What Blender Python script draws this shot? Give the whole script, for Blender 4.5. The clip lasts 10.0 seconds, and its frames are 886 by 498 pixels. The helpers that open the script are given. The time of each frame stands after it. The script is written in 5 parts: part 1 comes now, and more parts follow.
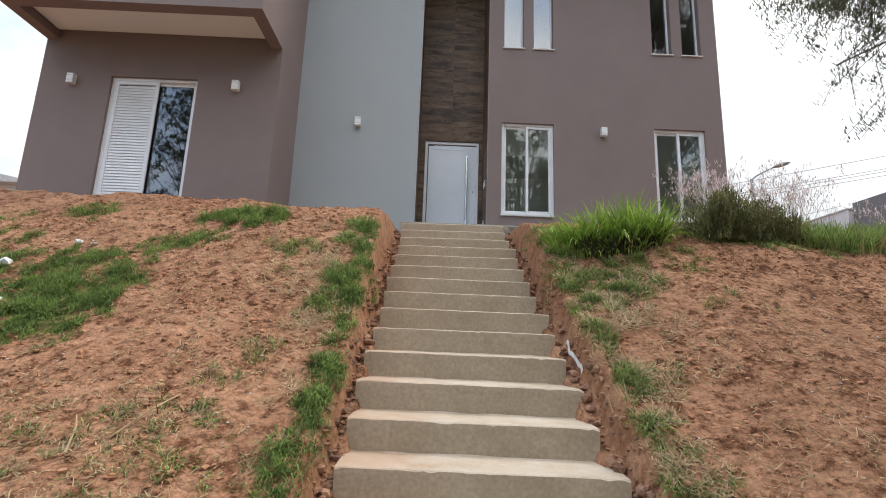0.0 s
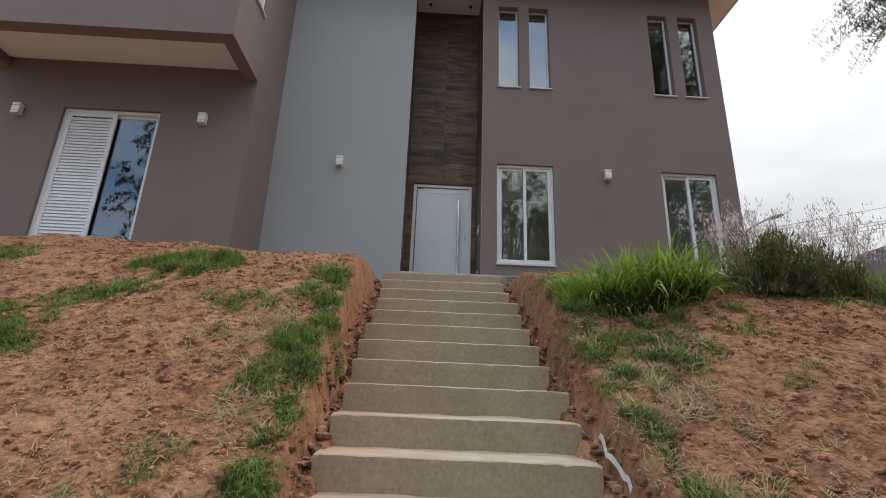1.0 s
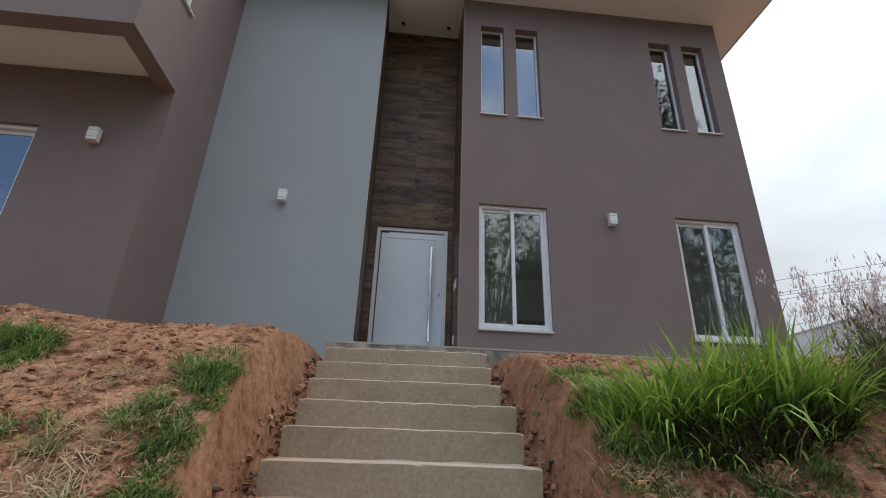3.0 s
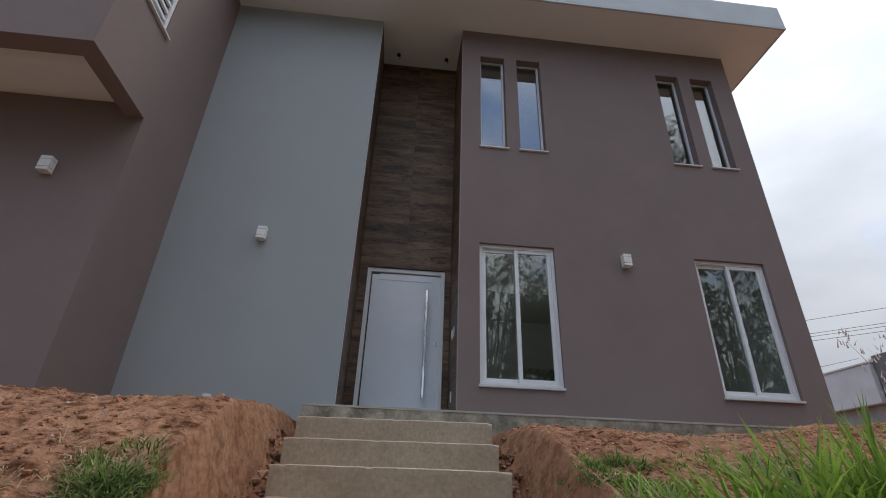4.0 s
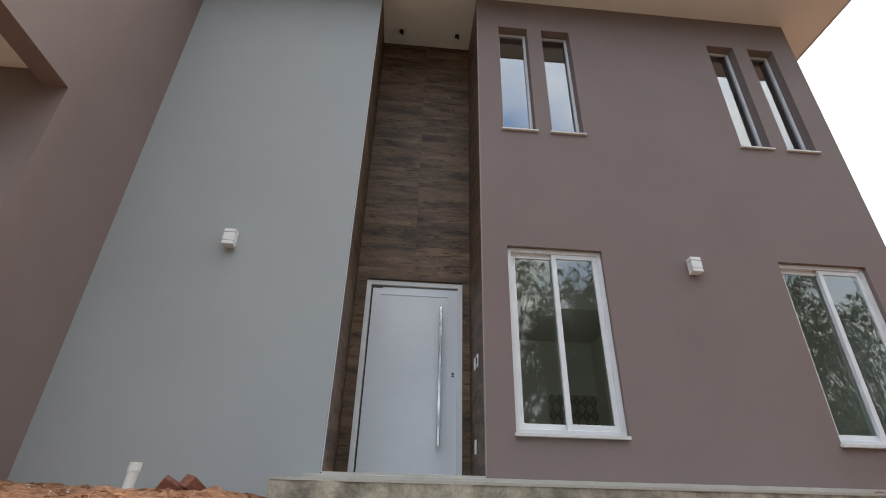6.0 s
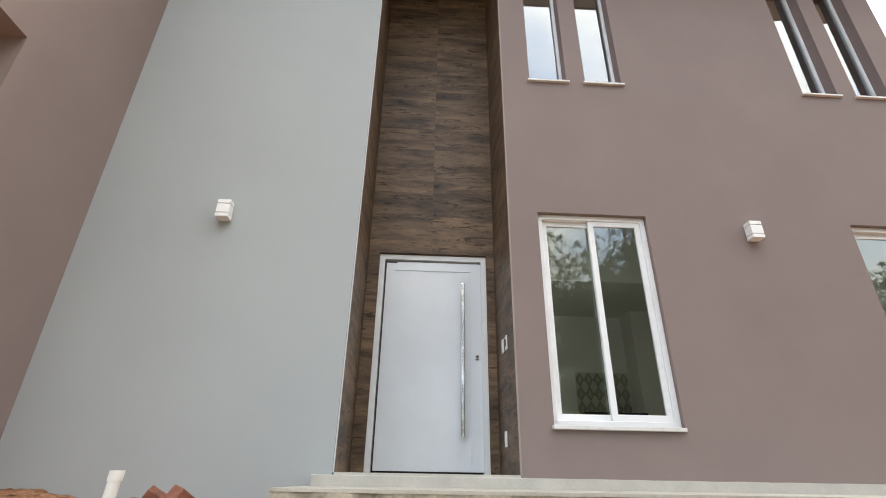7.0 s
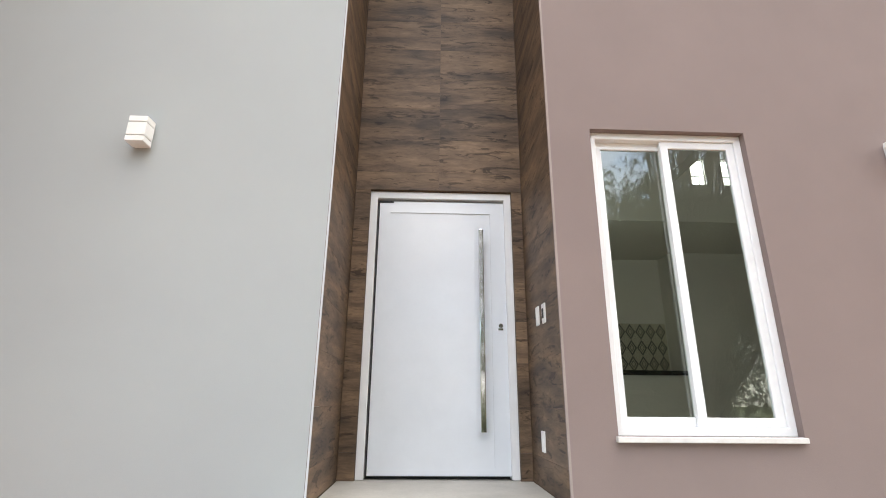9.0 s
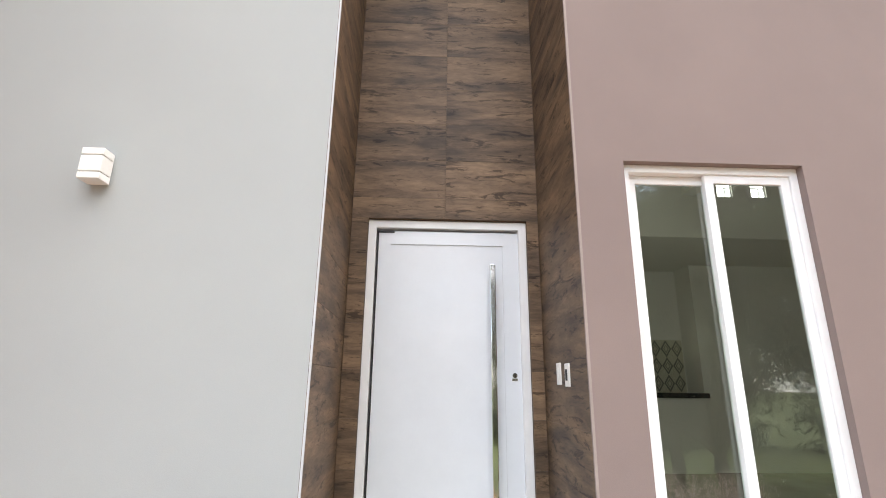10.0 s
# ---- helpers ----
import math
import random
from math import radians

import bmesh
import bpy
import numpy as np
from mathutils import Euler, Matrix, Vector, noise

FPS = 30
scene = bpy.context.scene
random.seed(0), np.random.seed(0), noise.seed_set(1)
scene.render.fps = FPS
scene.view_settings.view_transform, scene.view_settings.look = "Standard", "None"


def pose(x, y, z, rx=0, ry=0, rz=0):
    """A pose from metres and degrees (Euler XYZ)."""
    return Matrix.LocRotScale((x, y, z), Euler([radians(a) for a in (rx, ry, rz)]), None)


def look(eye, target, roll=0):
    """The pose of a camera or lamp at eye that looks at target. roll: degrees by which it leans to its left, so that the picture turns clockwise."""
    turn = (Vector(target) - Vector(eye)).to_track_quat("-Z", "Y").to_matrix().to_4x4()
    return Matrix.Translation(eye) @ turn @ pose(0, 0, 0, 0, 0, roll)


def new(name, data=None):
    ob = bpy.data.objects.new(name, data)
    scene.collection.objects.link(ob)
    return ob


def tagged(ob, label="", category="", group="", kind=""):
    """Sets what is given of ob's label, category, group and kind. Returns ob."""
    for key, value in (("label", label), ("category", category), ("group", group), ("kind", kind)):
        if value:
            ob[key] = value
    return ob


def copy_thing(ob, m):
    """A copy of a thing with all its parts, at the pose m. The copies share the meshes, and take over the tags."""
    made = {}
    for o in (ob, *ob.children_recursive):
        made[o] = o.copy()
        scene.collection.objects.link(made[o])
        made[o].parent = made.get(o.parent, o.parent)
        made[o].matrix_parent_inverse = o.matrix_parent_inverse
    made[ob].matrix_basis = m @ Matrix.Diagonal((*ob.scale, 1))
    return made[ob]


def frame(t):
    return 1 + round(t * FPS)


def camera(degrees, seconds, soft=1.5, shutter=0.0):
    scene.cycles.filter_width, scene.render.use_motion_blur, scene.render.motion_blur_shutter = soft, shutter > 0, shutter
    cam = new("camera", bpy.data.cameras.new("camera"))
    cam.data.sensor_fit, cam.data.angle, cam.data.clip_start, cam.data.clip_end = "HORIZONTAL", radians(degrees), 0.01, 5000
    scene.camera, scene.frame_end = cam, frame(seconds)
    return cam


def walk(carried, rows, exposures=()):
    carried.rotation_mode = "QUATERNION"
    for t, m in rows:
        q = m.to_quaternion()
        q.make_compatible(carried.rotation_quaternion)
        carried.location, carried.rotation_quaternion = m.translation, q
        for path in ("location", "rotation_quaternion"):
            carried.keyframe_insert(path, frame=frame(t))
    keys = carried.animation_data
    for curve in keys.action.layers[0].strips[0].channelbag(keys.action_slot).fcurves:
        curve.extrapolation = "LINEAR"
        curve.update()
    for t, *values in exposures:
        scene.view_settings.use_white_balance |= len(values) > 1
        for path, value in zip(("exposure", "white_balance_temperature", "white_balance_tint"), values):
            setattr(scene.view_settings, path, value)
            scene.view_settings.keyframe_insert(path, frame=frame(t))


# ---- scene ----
# ---- camera, exposure, sky and sun are set in this first block ----
cam = camera(85.1, 10.0, 1.0)
PATH = [
    (0, (-0.041, 1.384, 1.74), (-0.006, 3.346, 2.125), 2.0),
    (0.5, (0.066, 1.914, 1.868), (0.092, 3.868, 2.292), 2.1),
    (1, (0.008, 2.34, 1.958), (0.071, 4.25, 2.549), 2.1),
    (1.5, (0.161, 2.812, 1.991), (0.269, 4.696, 2.654), 2.0),
    (2, (0.18, 3.272, 2.149), (0.312, 5.142, 2.848), 2.0),
    (2.5, (0.142, 3.606, 2.427), (0.288, 5.467, 3.144), 2.0),
    (4, (0.192, 4.487, 2.989), (0.35, 6.26, 3.899), 2.0),
    (4.5, (0.203, 4.78, 3.158), (0.362, 6.536, 4.103), 2.1),
    (5, (0.236, 5.093, 3.247), (0.392, 6.837, 4.213), 2.0),
    (5.5, (0.208, 5.425, 3.394), (0.36, 7.166, 4.367), 1.7),
    (7, (0.134, 6.248, 3.757), (0.217, 8.051, 4.619), 1.0),
    (7.5, (0.189, 6.537, 3.898), (0.263, 8.37, 4.696), 1.0),
    (8, (0.168, 6.798, 4.028), (0.233, 8.66, 4.754), 0.8),
    (8.5, (0.167, 7.056, 4.147), (0.228, 8.945, 4.799), 0.9),
    (9, (0.142, 7.351, 4.3), (0.208, 9.256, 4.904), 0.5),
    (9.5, (0.098, 7.528, 4.547), (0.168, 9.445, 5.113), 0.6),
    (10, (0.104, 7.651, 4.777), (0.169, 9.575, 5.321), 0.7),
]
EXPOSURE = [(0, 0.85, 6500, 8), (0.5, 0.86, 6500, 8), (1, 0.36, 6500, 8), (2.5, 0.42, 6200, 7), (4, 0.02, 6150, 10), (5, 0.26, 6150, 11), (5.5, 0.47, 6300, 10), (5.7, 0.58, 6450, 9), (7, 1.57, 7100, 7), (8, 1.76, 7200, 8), (10, 2.16, 7250, 11)]
walk(cam, [(t, look(eye, target, roll)) for t, eye, target, roll in PATH], EXPOSURE)

# bright broken cloud over a pale blue sky; a soft sun stands high behind the house
SUN_HEIGHT, SUN_TURN = 58.0, 75.0
world = bpy.data.worlds.new("sky")
scene.world = world
world.use_nodes = True
wn, wl = world.node_tree.nodes, world.node_tree.links
wn.clear()
w_out, w_bg = wn.new("ShaderNodeOutputWorld"), wn.new("ShaderNodeBackground")
sky = wn.new("ShaderNodeTexSky")
sky.sky_type, sky.sun_disc = "NISHITA", False
sky.sun_elevation, sky.sun_rotation = radians(SUN_HEIGHT), radians(SUN_TURN)
w_co = wn.new("ShaderNodeTexCoord")
w_map = wn.new("ShaderNodeMapping")
w_map.inputs["Scale"].default_value = (1.0, 1.0, 2.2)
w_noise = wn.new("ShaderNodeTexNoise")
w_noise.inputs["Scale"].default_value, w_noise.inputs["Detail"].default_value, w_noise.inputs["Roughness"].default_value = 1.7, 7.0, 0.55
w_ramp = wn.new("ShaderNodeValToRGB")
w_ramp.color_ramp.elements[0].position, w_ramp.color_ramp.elements[1].position = 0.36, 0.56
w_dim = wn.new("ShaderNodeMixRGB")
w_dim.blend_type, w_dim.inputs["Fac"].default_value, w_dim.inputs["Color2"].default_value = "MULTIPLY", 1.0, (0.19, 0.19, 0.19, 1)
w_cloud = wn.new("ShaderNodeMixRGB")
w_cloud.inputs["Color1"].default_value, w_cloud.inputs["Color2"].default_value = (0.68, 0.71, 0.76, 1), (1.2, 1.21, 1.23, 1)
w_fine = wn.new("ShaderNodeTexNoise")
w_fine.inputs["Scale"].default_value, w_fine.inputs["Detail"].default_value = 4.5, 6.0
w_mix = wn.new("ShaderNodeMixRGB")
w_side = wn.new("ShaderNodeVectorMath")
w_side.operation, w_side.inputs[1].default_value = "DOT_PRODUCT", (0.09, 0.06, 0.03)
w_add = wn.new("ShaderNodeMath")
w_add.operation = "ADD"
wl.new(w_co.outputs["Generated"], w_side.inputs[0])
wl.new(w_noise.outputs["Fac"], w_add.inputs[0])
wl.new(w_side.outputs["Value"], w_add.inputs[1])
wl.new(w_add.outputs[0], w_ramp.inputs["Fac"])
for a, b in ((w_co.outputs["Generated"], w_map.inputs["Vector"]), (w_map.outputs[0], w_noise.inputs["Vector"]), (w_map.outputs[0], w_fine.inputs["Vector"]),
             (sky.outputs[0], w_dim.inputs["Color1"]), (w_fine.outputs["Fac"], w_cloud.inputs["Fac"]),
             (w_ramp.outputs["Color"], w_mix.inputs["Fac"]), (w_dim.outputs[0], w_mix.inputs["Color1"]), (w_cloud.outputs[0], w_mix.inputs["Color2"]),
             (w_mix.outputs[0], w_bg.inputs["Color"]), (w_bg.outputs[0], w_out.inputs["Surface"])):
    wl.new(a, b)
# the cloud deck is thinner, and so brighter, overhead and towards the street
w_deck = wn.new("ShaderNodeVectorMath")
w_deck.operation, w_deck.inputs[1].default_value = "DOT_PRODUCT", (0.0, -0.27, 0.95)
w_level = wn.new("ShaderNodeMapRange")
w_level.inputs["From Min"].default_value, w_level.inputs["From Max"].default_value = -0.3, 1.0
w_level.inputs["To Min"].default_value, w_level.inputs["To Max"].default_value = 0.2, 1.72
wl.new(w_co.outputs["Generated"], w_deck.inputs[0])
wl.new(w_deck.outputs["Value"], w_level.inputs["Value"])
wl.new(w_level.outputs[0], w_bg.inputs["Strength"])

sun_data = bpy.data.lights.new("sun", "SUN")
sun_data.energy, sun_data.angle, sun_data.color = 0.75, radians(16), (1.0, 0.95, 0.88)
sun = new("sun", sun_data)
_e, _a = radians(SUN_HEIGHT), radians(SUN_TURN)
sun.matrix_basis = look((20 * math.sin(_a) * math.cos(_e), 20 * math.cos(_a) * math.cos(_e), 20 * math.sin(_e) + 5), (0, 0, 5))

# ---- helpers of this scene ----
def world_of(ob):
    m = ob.matrix_parent_inverse @ ob.matrix_basis
    return world_of(ob.parent) @ m if ob.parent else m


def thing(name, place, label, category, group="", kind=""):
    ob = new(name)
    ob.empty_display_size = 0.1
    ob.matrix_basis = pose(*place)
    return tagged(ob, label, category, group, kind)


def mesh_of(bm, name, smooth=False):
    me = bpy.data.meshes.new(name)
    bm.normal_update()
    bm.to_mesh(me)
    bm.free()
    if smooth:
        me.polygons.foreach_set("use_smooth", [True] * len(me.polygons))
    return me


def under(ob, parent):
    ob.parent = parent
    ob.matrix_parent_inverse = world_of(parent).inverted()
    return ob


def part(name, bm, material, parent=None, label="", smooth=False):
    """One mesh object, under a thing or a part where one is given."""
    me = bm if isinstance(bm, bpy.types.Mesh) else mesh_of(bm, name, smooth)
    if material and not me.materials:
        me.materials.append(material)
    ob = new(name, me)
    if parent:
        under(ob, parent)
    return tagged(ob, label)


def box(bm, x0, x1, y0, y1, z0, z1, bevel=0.0, turn=None):
    vs = bmesh.ops.create_cube(bm, size=1.0)["verts"]
    bmesh.ops.transform(bm, matrix=Matrix.Translation(((x0 + x1) / 2, (y0 + y1) / 2, (z0 + z1) / 2)) @ Matrix.Diagonal((abs(x1 - x0), abs(y1 - y0), abs(z1 - z0), 1)), verts=vs)
    if bevel:
        edges = list({e for v in vs for e in v.link_edges})
        out = bmesh.ops.bevel(bm, geom=edges, offset=bevel, segments=2, affect="EDGES", profile=0.6)
        vs = list({v for f in out["faces"] for v in f.verts} | {v for v in vs if v.is_valid})
    if turn is not None:
        bmesh.ops.transform(bm, matrix=turn, verts=vs)
    return vs


def boxes(*rows, bevel=0.0):
    bm = bmesh.new()
    for r in rows:
        box(bm, *r, bevel=bevel)
    return bm


def rod(bm, a, b, r0, r1=None, n=10):
    a, b = Vector(a), Vector(b)
    d = b - a
    m = Matrix.Translation((a + b) / 2) @ d.to_track_quat("Z", "Y").to_matrix().to_4x4()
    return bmesh.ops.create_cone(bm, cap_ends=True, segments=n, radius1=r0, radius2=r0 if r1 is None else r1, depth=d.length, matrix=m)["verts"]


def wall(u, z, w, holes=(), side=False):
    """A wall of the thickness w[0] to w[1] with openings (u0, u1, z0, z1) through it. u runs along x, or along y for side=True."""
    bm = bmesh.new()
    us = sorted({*u, *[h[0] for h in holes], *[h[1] for h in holes]})
    zs = sorted({*z, *[h[2] for h in holes], *[h[3] for h in holes]})
    us = [a for a in us if u[0] <= a <= u[1]]
    zs = [a for a in zs if z[0] <= a <= z[1]]
    def solid(i, j):
        if not (0 <= i < len(us) - 1 and 0 <= j < len(zs) - 1):
            return False
        a, b = (us[i] + us[i + 1]) / 2, (zs[j] + zs[j + 1]) / 2
        return not any(h[0] < a < h[1] and h[2] < b < h[3] for h in holes)
    cache = {}
    def vert(i, j, k):
        if (i, j, k) not in cache:
            p = (us[i], w[k], zs[j]) if not side else (w[k], us[i], zs[j])
            cache[i, j, k] = bm.verts.new(p)
        return cache[i, j, k]
    for i in range(len(us) - 1):
        for j in range(len(zs) - 1):
            if not solid(i, j):
                continue
            for k in (0, 1):
                bm.faces.new([vert(i, j, k), vert(i + 1, j, k), vert(i + 1, j + 1, k), vert(i, j + 1, k)])
            for di, dj, a, b in ((-1, 0, (0, 0), (0, 1)), (1, 0, (1, 0), (1, 1)), (0, -1, (0, 0), (1, 0)), (0, 1, (0, 1), (1, 1))):
                if not solid(i + di, j + dj):
                    p, q = (i + a[0], j + a[1]), (i + b[0], j + b[1])
                    bm.faces.new([vert(*p, 0), vert(*q, 0), vert(*q, 1), vert(*p, 1)])
    bmesh.ops.recalc_face_normals(bm, faces=bm.faces[:])
    return bm


def ring(x0, x1, z0, z1, f, y0, y1, bevel=0.003, side=False, open_foot=False):
    """A four-sided frame of the width f, as one piece; open_foot leaves out the bottom member."""
    bm = wall((x0, x1), (z0, z1), (y0, y1), [(x0 + f, x1 - f, z0 - 1 if open_foot else z0 + f, z1 - f)], side)
    bmesh.ops.dissolve_limit(bm, angle_limit=0.02, verts=bm.verts[:], edges=bm.edges[:])
    sharp = [e for e in bm.edges if len(e.link_faces) == 2 and e.calc_face_angle(0) > 1]
    bmesh.ops.bevel(bm, geom=sharp, offset=bevel, segments=1, affect="EDGES")
    return bm


def smooth01(a, b, v):
    t = min(1.0, max(0.0, (v - a) / (b - a)))
    return t * t * (3 - 2 * t)


# ---- materials ----
def material(name, colour, rough=0.8, metal=0.0, vary=0.15, scale=3.0, fine=60.0, bump=0.1, bump_scale=120.0, second=None, spread=0.5, stretch=(1, 1, 1), random=0.0, island=0.0, spec=0.5, sheen=0.0, through_light=0.0, coat=0.0):
    """A surface whose colour wanders between two tones at a coarse and a fine scale, with fine relief."""
    m = bpy.data.materials.new(name)
    m.use_nodes = True
    n, l = m.node_tree.nodes, m.node_tree.links
    bsdf = n["Principled BSDF"]
    geo = n.new("ShaderNodeNewGeometry")
    mp = n.new("ShaderNodeMapping")
    mp.inputs["Scale"].default_value = stretch
    l.new(geo.outputs["Position"], mp.inputs["Vector"])
    big, small = n.new("ShaderNodeTexNoise"), n.new("ShaderNodeTexNoise")
    big.inputs["Scale"].default_value, big.inputs["Detail"].default_value, big.inputs["Roughness"].default_value = scale, 6.0, 0.6
    small.inputs["Scale"].default_value, small.inputs["Detail"].default_value = fine, 3.0
    l.new(mp.outputs[0], big.inputs["Vector"])
    l.new(mp.outputs[0], small.inputs["Vector"])
    c2 = second or tuple(c * (1 - 2 * vary) for c in colour)
    ramp = n.new("ShaderNodeValToRGB")
    ramp.color_ramp.elements[0].position, ramp.color_ramp.elements[1].position = 0.5 - spread * 0.4, 0.5 + spread * 0.4
    ramp.color_ramp.elements[0].color, ramp.color_ramp.elements[1].color = (*c2, 1), (*colour, 1)
    l.new(big.outputs["Fac"], ramp.inputs["Fac"])
    mul = n.new("ShaderNodeMixRGB")
    mul.blend_type, mul.inputs["Fac"].default_value = "OVERLAY", vary
    l.new(ramp.outputs["Color"], mul.inputs["Color1"])
    l.new(small.outputs["Fac"], mul.inputs["Color2"])
    colour_out = mul.outputs[0]
    if random or island:
        hsv = n.new("ShaderNodeHueSaturation")
        ma = n.new("ShaderNodeMapRange")
        src = geo.outputs["Random Per Island"]
        if random:
            src = n.new("ShaderNodeObjectInfo").outputs["Random"]
        amount = random or island
        ma.inputs["To Min"].default_value, ma.inputs["To Max"].default_value = 1 - amount, 1 + amount
        l.new(src, ma.inputs["Value"])
        l.new(ma.outputs[0], hsv.inputs["Value"])
        l.new(colour_out, hsv.inputs["Color"])
        colour_out = hsv.outputs[0]
    l.new(colour_out, bsdf.inputs["Base Color"])
    bsdf.inputs["Roughness"].default_value, bsdf.inputs["Metallic"].default_value = rough, metal
    bsdf.inputs["Specular IOR Level"].default_value = spec
    if coat:
        bsdf.inputs["Coat Weight"].default_value = coat
        bsdf.inputs["Coat Roughness"].default_value = 0.06
    if bump:
        bn, bu = n.new("ShaderNodeTexNoise"), n.new("ShaderNodeBump")
        bn.inputs["Scale"].default_value, bn.inputs["Detail"].default_value = bump_scale, 5.0
        bu.inputs["Strength"].default_value, bu.inputs["Distance"].default_value = bump, 0.01
        l.new(mp.outputs[0], bn.inputs["Vector"])
        l.new(bn.outputs["Fac"], bu.inputs["Height"])
        l.new(bu.outputs["Normal"], bsdf.inputs["Normal"])
    if through_light:
        tr, ad = n.new("ShaderNodeBsdfTranslucent"), n.new("ShaderNodeMixShader")
        ad.inputs["Fac"].default_value = through_light
        l.new(colour_out, tr.inputs["Color"])
        l.new(bsdf.outputs[0], ad.inputs[1])
        l.new(tr.outputs[0], ad.inputs[2])
        l.new(ad.outputs[0], n["Material Output"].inputs["Surface"])
    return m


def glass(name, tint, ior=1.6):
    m = bpy.data.materials.new(name)
    m.use_nodes = True
    b = m.node_tree.nodes["Principled BSDF"]
    b.inputs["Base Color"].default_value = (*tint, 1)
    b.inputs["Roughness"].default_value = 0.0
    b.inputs["IOR"].default_value = ior
    b.inputs["Transmission Weight"].default_value = 1.0
    return m


def glow(name, colour, strength):
    m = bpy.data.materials.new(name)
    m.use_nodes = True
    b = m.node_tree.nodes["Principled BSDF"]
    b.inputs["Emission Color"].default_value, b.inputs["Emission Strength"].default_value = (*colour, 1), strength
    return m


TAUPE = material("taupe_render", (0.238, 0.181, 0.167), 0.85, vary=0.1, scale=1.3, fine=240, bump=0.12, bump_scale=260, second=(0.205, 0.155, 0.144), spread=0.7)
GREY = material("grey_render", (0.38, 0.402, 0.403), 0.82, vary=0.07, scale=1.1, fine=240, bump=0.1, bump_scale=260, second=(0.352, 0.372, 0.377), spread=0.6)
SOFFIT = material("soffit_white", (0.78, 0.81, 0.80), 0.8, vary=0.05, scale=2, bump=0.04, second=(0.76, 0.78, 0.76))
BEAD = material("bead_paint", (0.33, 0.27, 0.25), 0.8, vary=0.1, scale=3, bump=0.05)
FASCIA = material("fascia_paint", (0.55, 0.57, 0.6), 0.6, vary=0.06, scale=2, bump=0.05)
WHITE_METAL = material("white_aluminium", (0.80, 0.80, 0.81), 0.32, vary=0.04, scale=5, bump=0.02, spec=0.5)
DOOR_WHITE = material("gloss_door", (0.74, 0.77, 0.82), 0.2, vary=0.03, scale=3, bump=0.0, coat=0.4)
STONE_SILL = material("sill_stone", (0.70, 0.68, 0.66), 0.5, vary=0.12, scale=14, second=(0.60, 0.57, 0.55), bump=0.05)
CHROME = material("chrome", (0.72, 0.72, 0.73), 0.08, 1.0, vary=0.02, bump=0.0)
DARK = material("dark_rubber", (0.02, 0.02, 0.022), 0.6, vary=0.1, bump=0.0)
GROUT = material("tile_bed", (0.15, 0.1, 0.07), 0.9, vary=0.2)
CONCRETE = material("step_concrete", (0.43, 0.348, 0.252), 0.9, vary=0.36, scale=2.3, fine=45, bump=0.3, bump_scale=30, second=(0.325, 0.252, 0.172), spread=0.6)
# skylight put into the colour: treads and nosings paler than the risers
TREAD = material("skylit_tread", (0.56, 0.48, 0.39), 0.9, vary=0.2, scale=5, fine=90, bump=0.3, bump_scale=80, second=(0.40, 0.305, 0.21), spread=0.6)


def soiled(m, x_from, x_to, colour):
    """Red soil washed onto a surface from one side, thinning out raggedly across it."""
    n, l = m.node_tree.nodes, m.node_tree.links
    bsdf, geo, xyz = n["Principled BSDF"], n.new("ShaderNodeNewGeometry"), n.new("ShaderNodeSeparateXYZ")
    span, blot, both, ramp, mix = n.new("ShaderNodeMapRange"), n.new("ShaderNodeTexNoise"), n.new("ShaderNodeMath"), n.new("ShaderNodeValToRGB"), n.new("ShaderNodeMixRGB")
    l.new(geo.outputs["Position"], xyz.inputs[0])
    l.new(geo.outputs["Position"], blot.inputs["Vector"])
    blot.inputs["Scale"].default_value, blot.inputs["Detail"].default_value = 3.5, 6.0
    span.inputs["From Min"].default_value, span.inputs["From Max"].default_value = x_from, x_to
    span.inputs["To Min"].default_value, span.inputs["To Max"].default_value = 0.55, -0.25
    l.new(xyz.outputs["X"], span.inputs["Value"])
    both.operation = "ADD"
    l.new(span.outputs[0], both.inputs[0])
    l.new(blot.outputs["Fac"], both.inputs[1])
    ramp.color_ramp.elements[0].position, ramp.color_ramp.elements[0].color = 0.55, (0, 0, 0, 1)
    ramp.color_ramp.elements[1].position, ramp.color_ramp.elements[1].color = 0.95, (0.5, 0.5, 0.5, 1)
    l.new(both.outputs[0], ramp.inputs["Fac"])
    src = bsdf.inputs["Base Color"].links[0].from_socket
    l.new(ramp.outputs["Color"], mix.inputs["Fac"])
    l.new(src, mix.inputs["Color1"])
    mix.inputs["Color2"].default_value = (*colour, 1)
    l.new(mix.outputs[0], bsdf.inputs["Base Color"])


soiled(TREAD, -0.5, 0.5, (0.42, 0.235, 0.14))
ROUGH_CONCRETE = material("plinth_concrete", (0.43, 0.38, 0.30), 0.92, vary=0.35, scale=6, fine=50, bump=0.6, bump_scale=30, second=(0.17, 0.155, 0.12), spread=0.35)
WALK_SCREED = material("walkway_screed", (0.47, 0.445, 0.395), 0.85, vary=0.18, scale=5, fine=60, bump=0.25, bump_scale=70, second=(0.35, 0.325, 0.275), spread=0.6)
SILL_SCREED = material("door_sill_stone", (0.49, 0.465, 0.42), 0.6, vary=0.1, scale=4, bump=0.05)
PANE = glass("clear_glass", (0.78, 0.89, 0.83), 1.75)
PANE_DULL = glass("dull_grey_glass", (0.76, 0.86, 0.83), 1.8)
PANE_DARK = glass("blue_tinted_glass", (0.25, 0.32, 0.42), 2.1)
PANE_COAT = glass("reflective_glass", (0.55, 0.6, 0.62), 2.3)
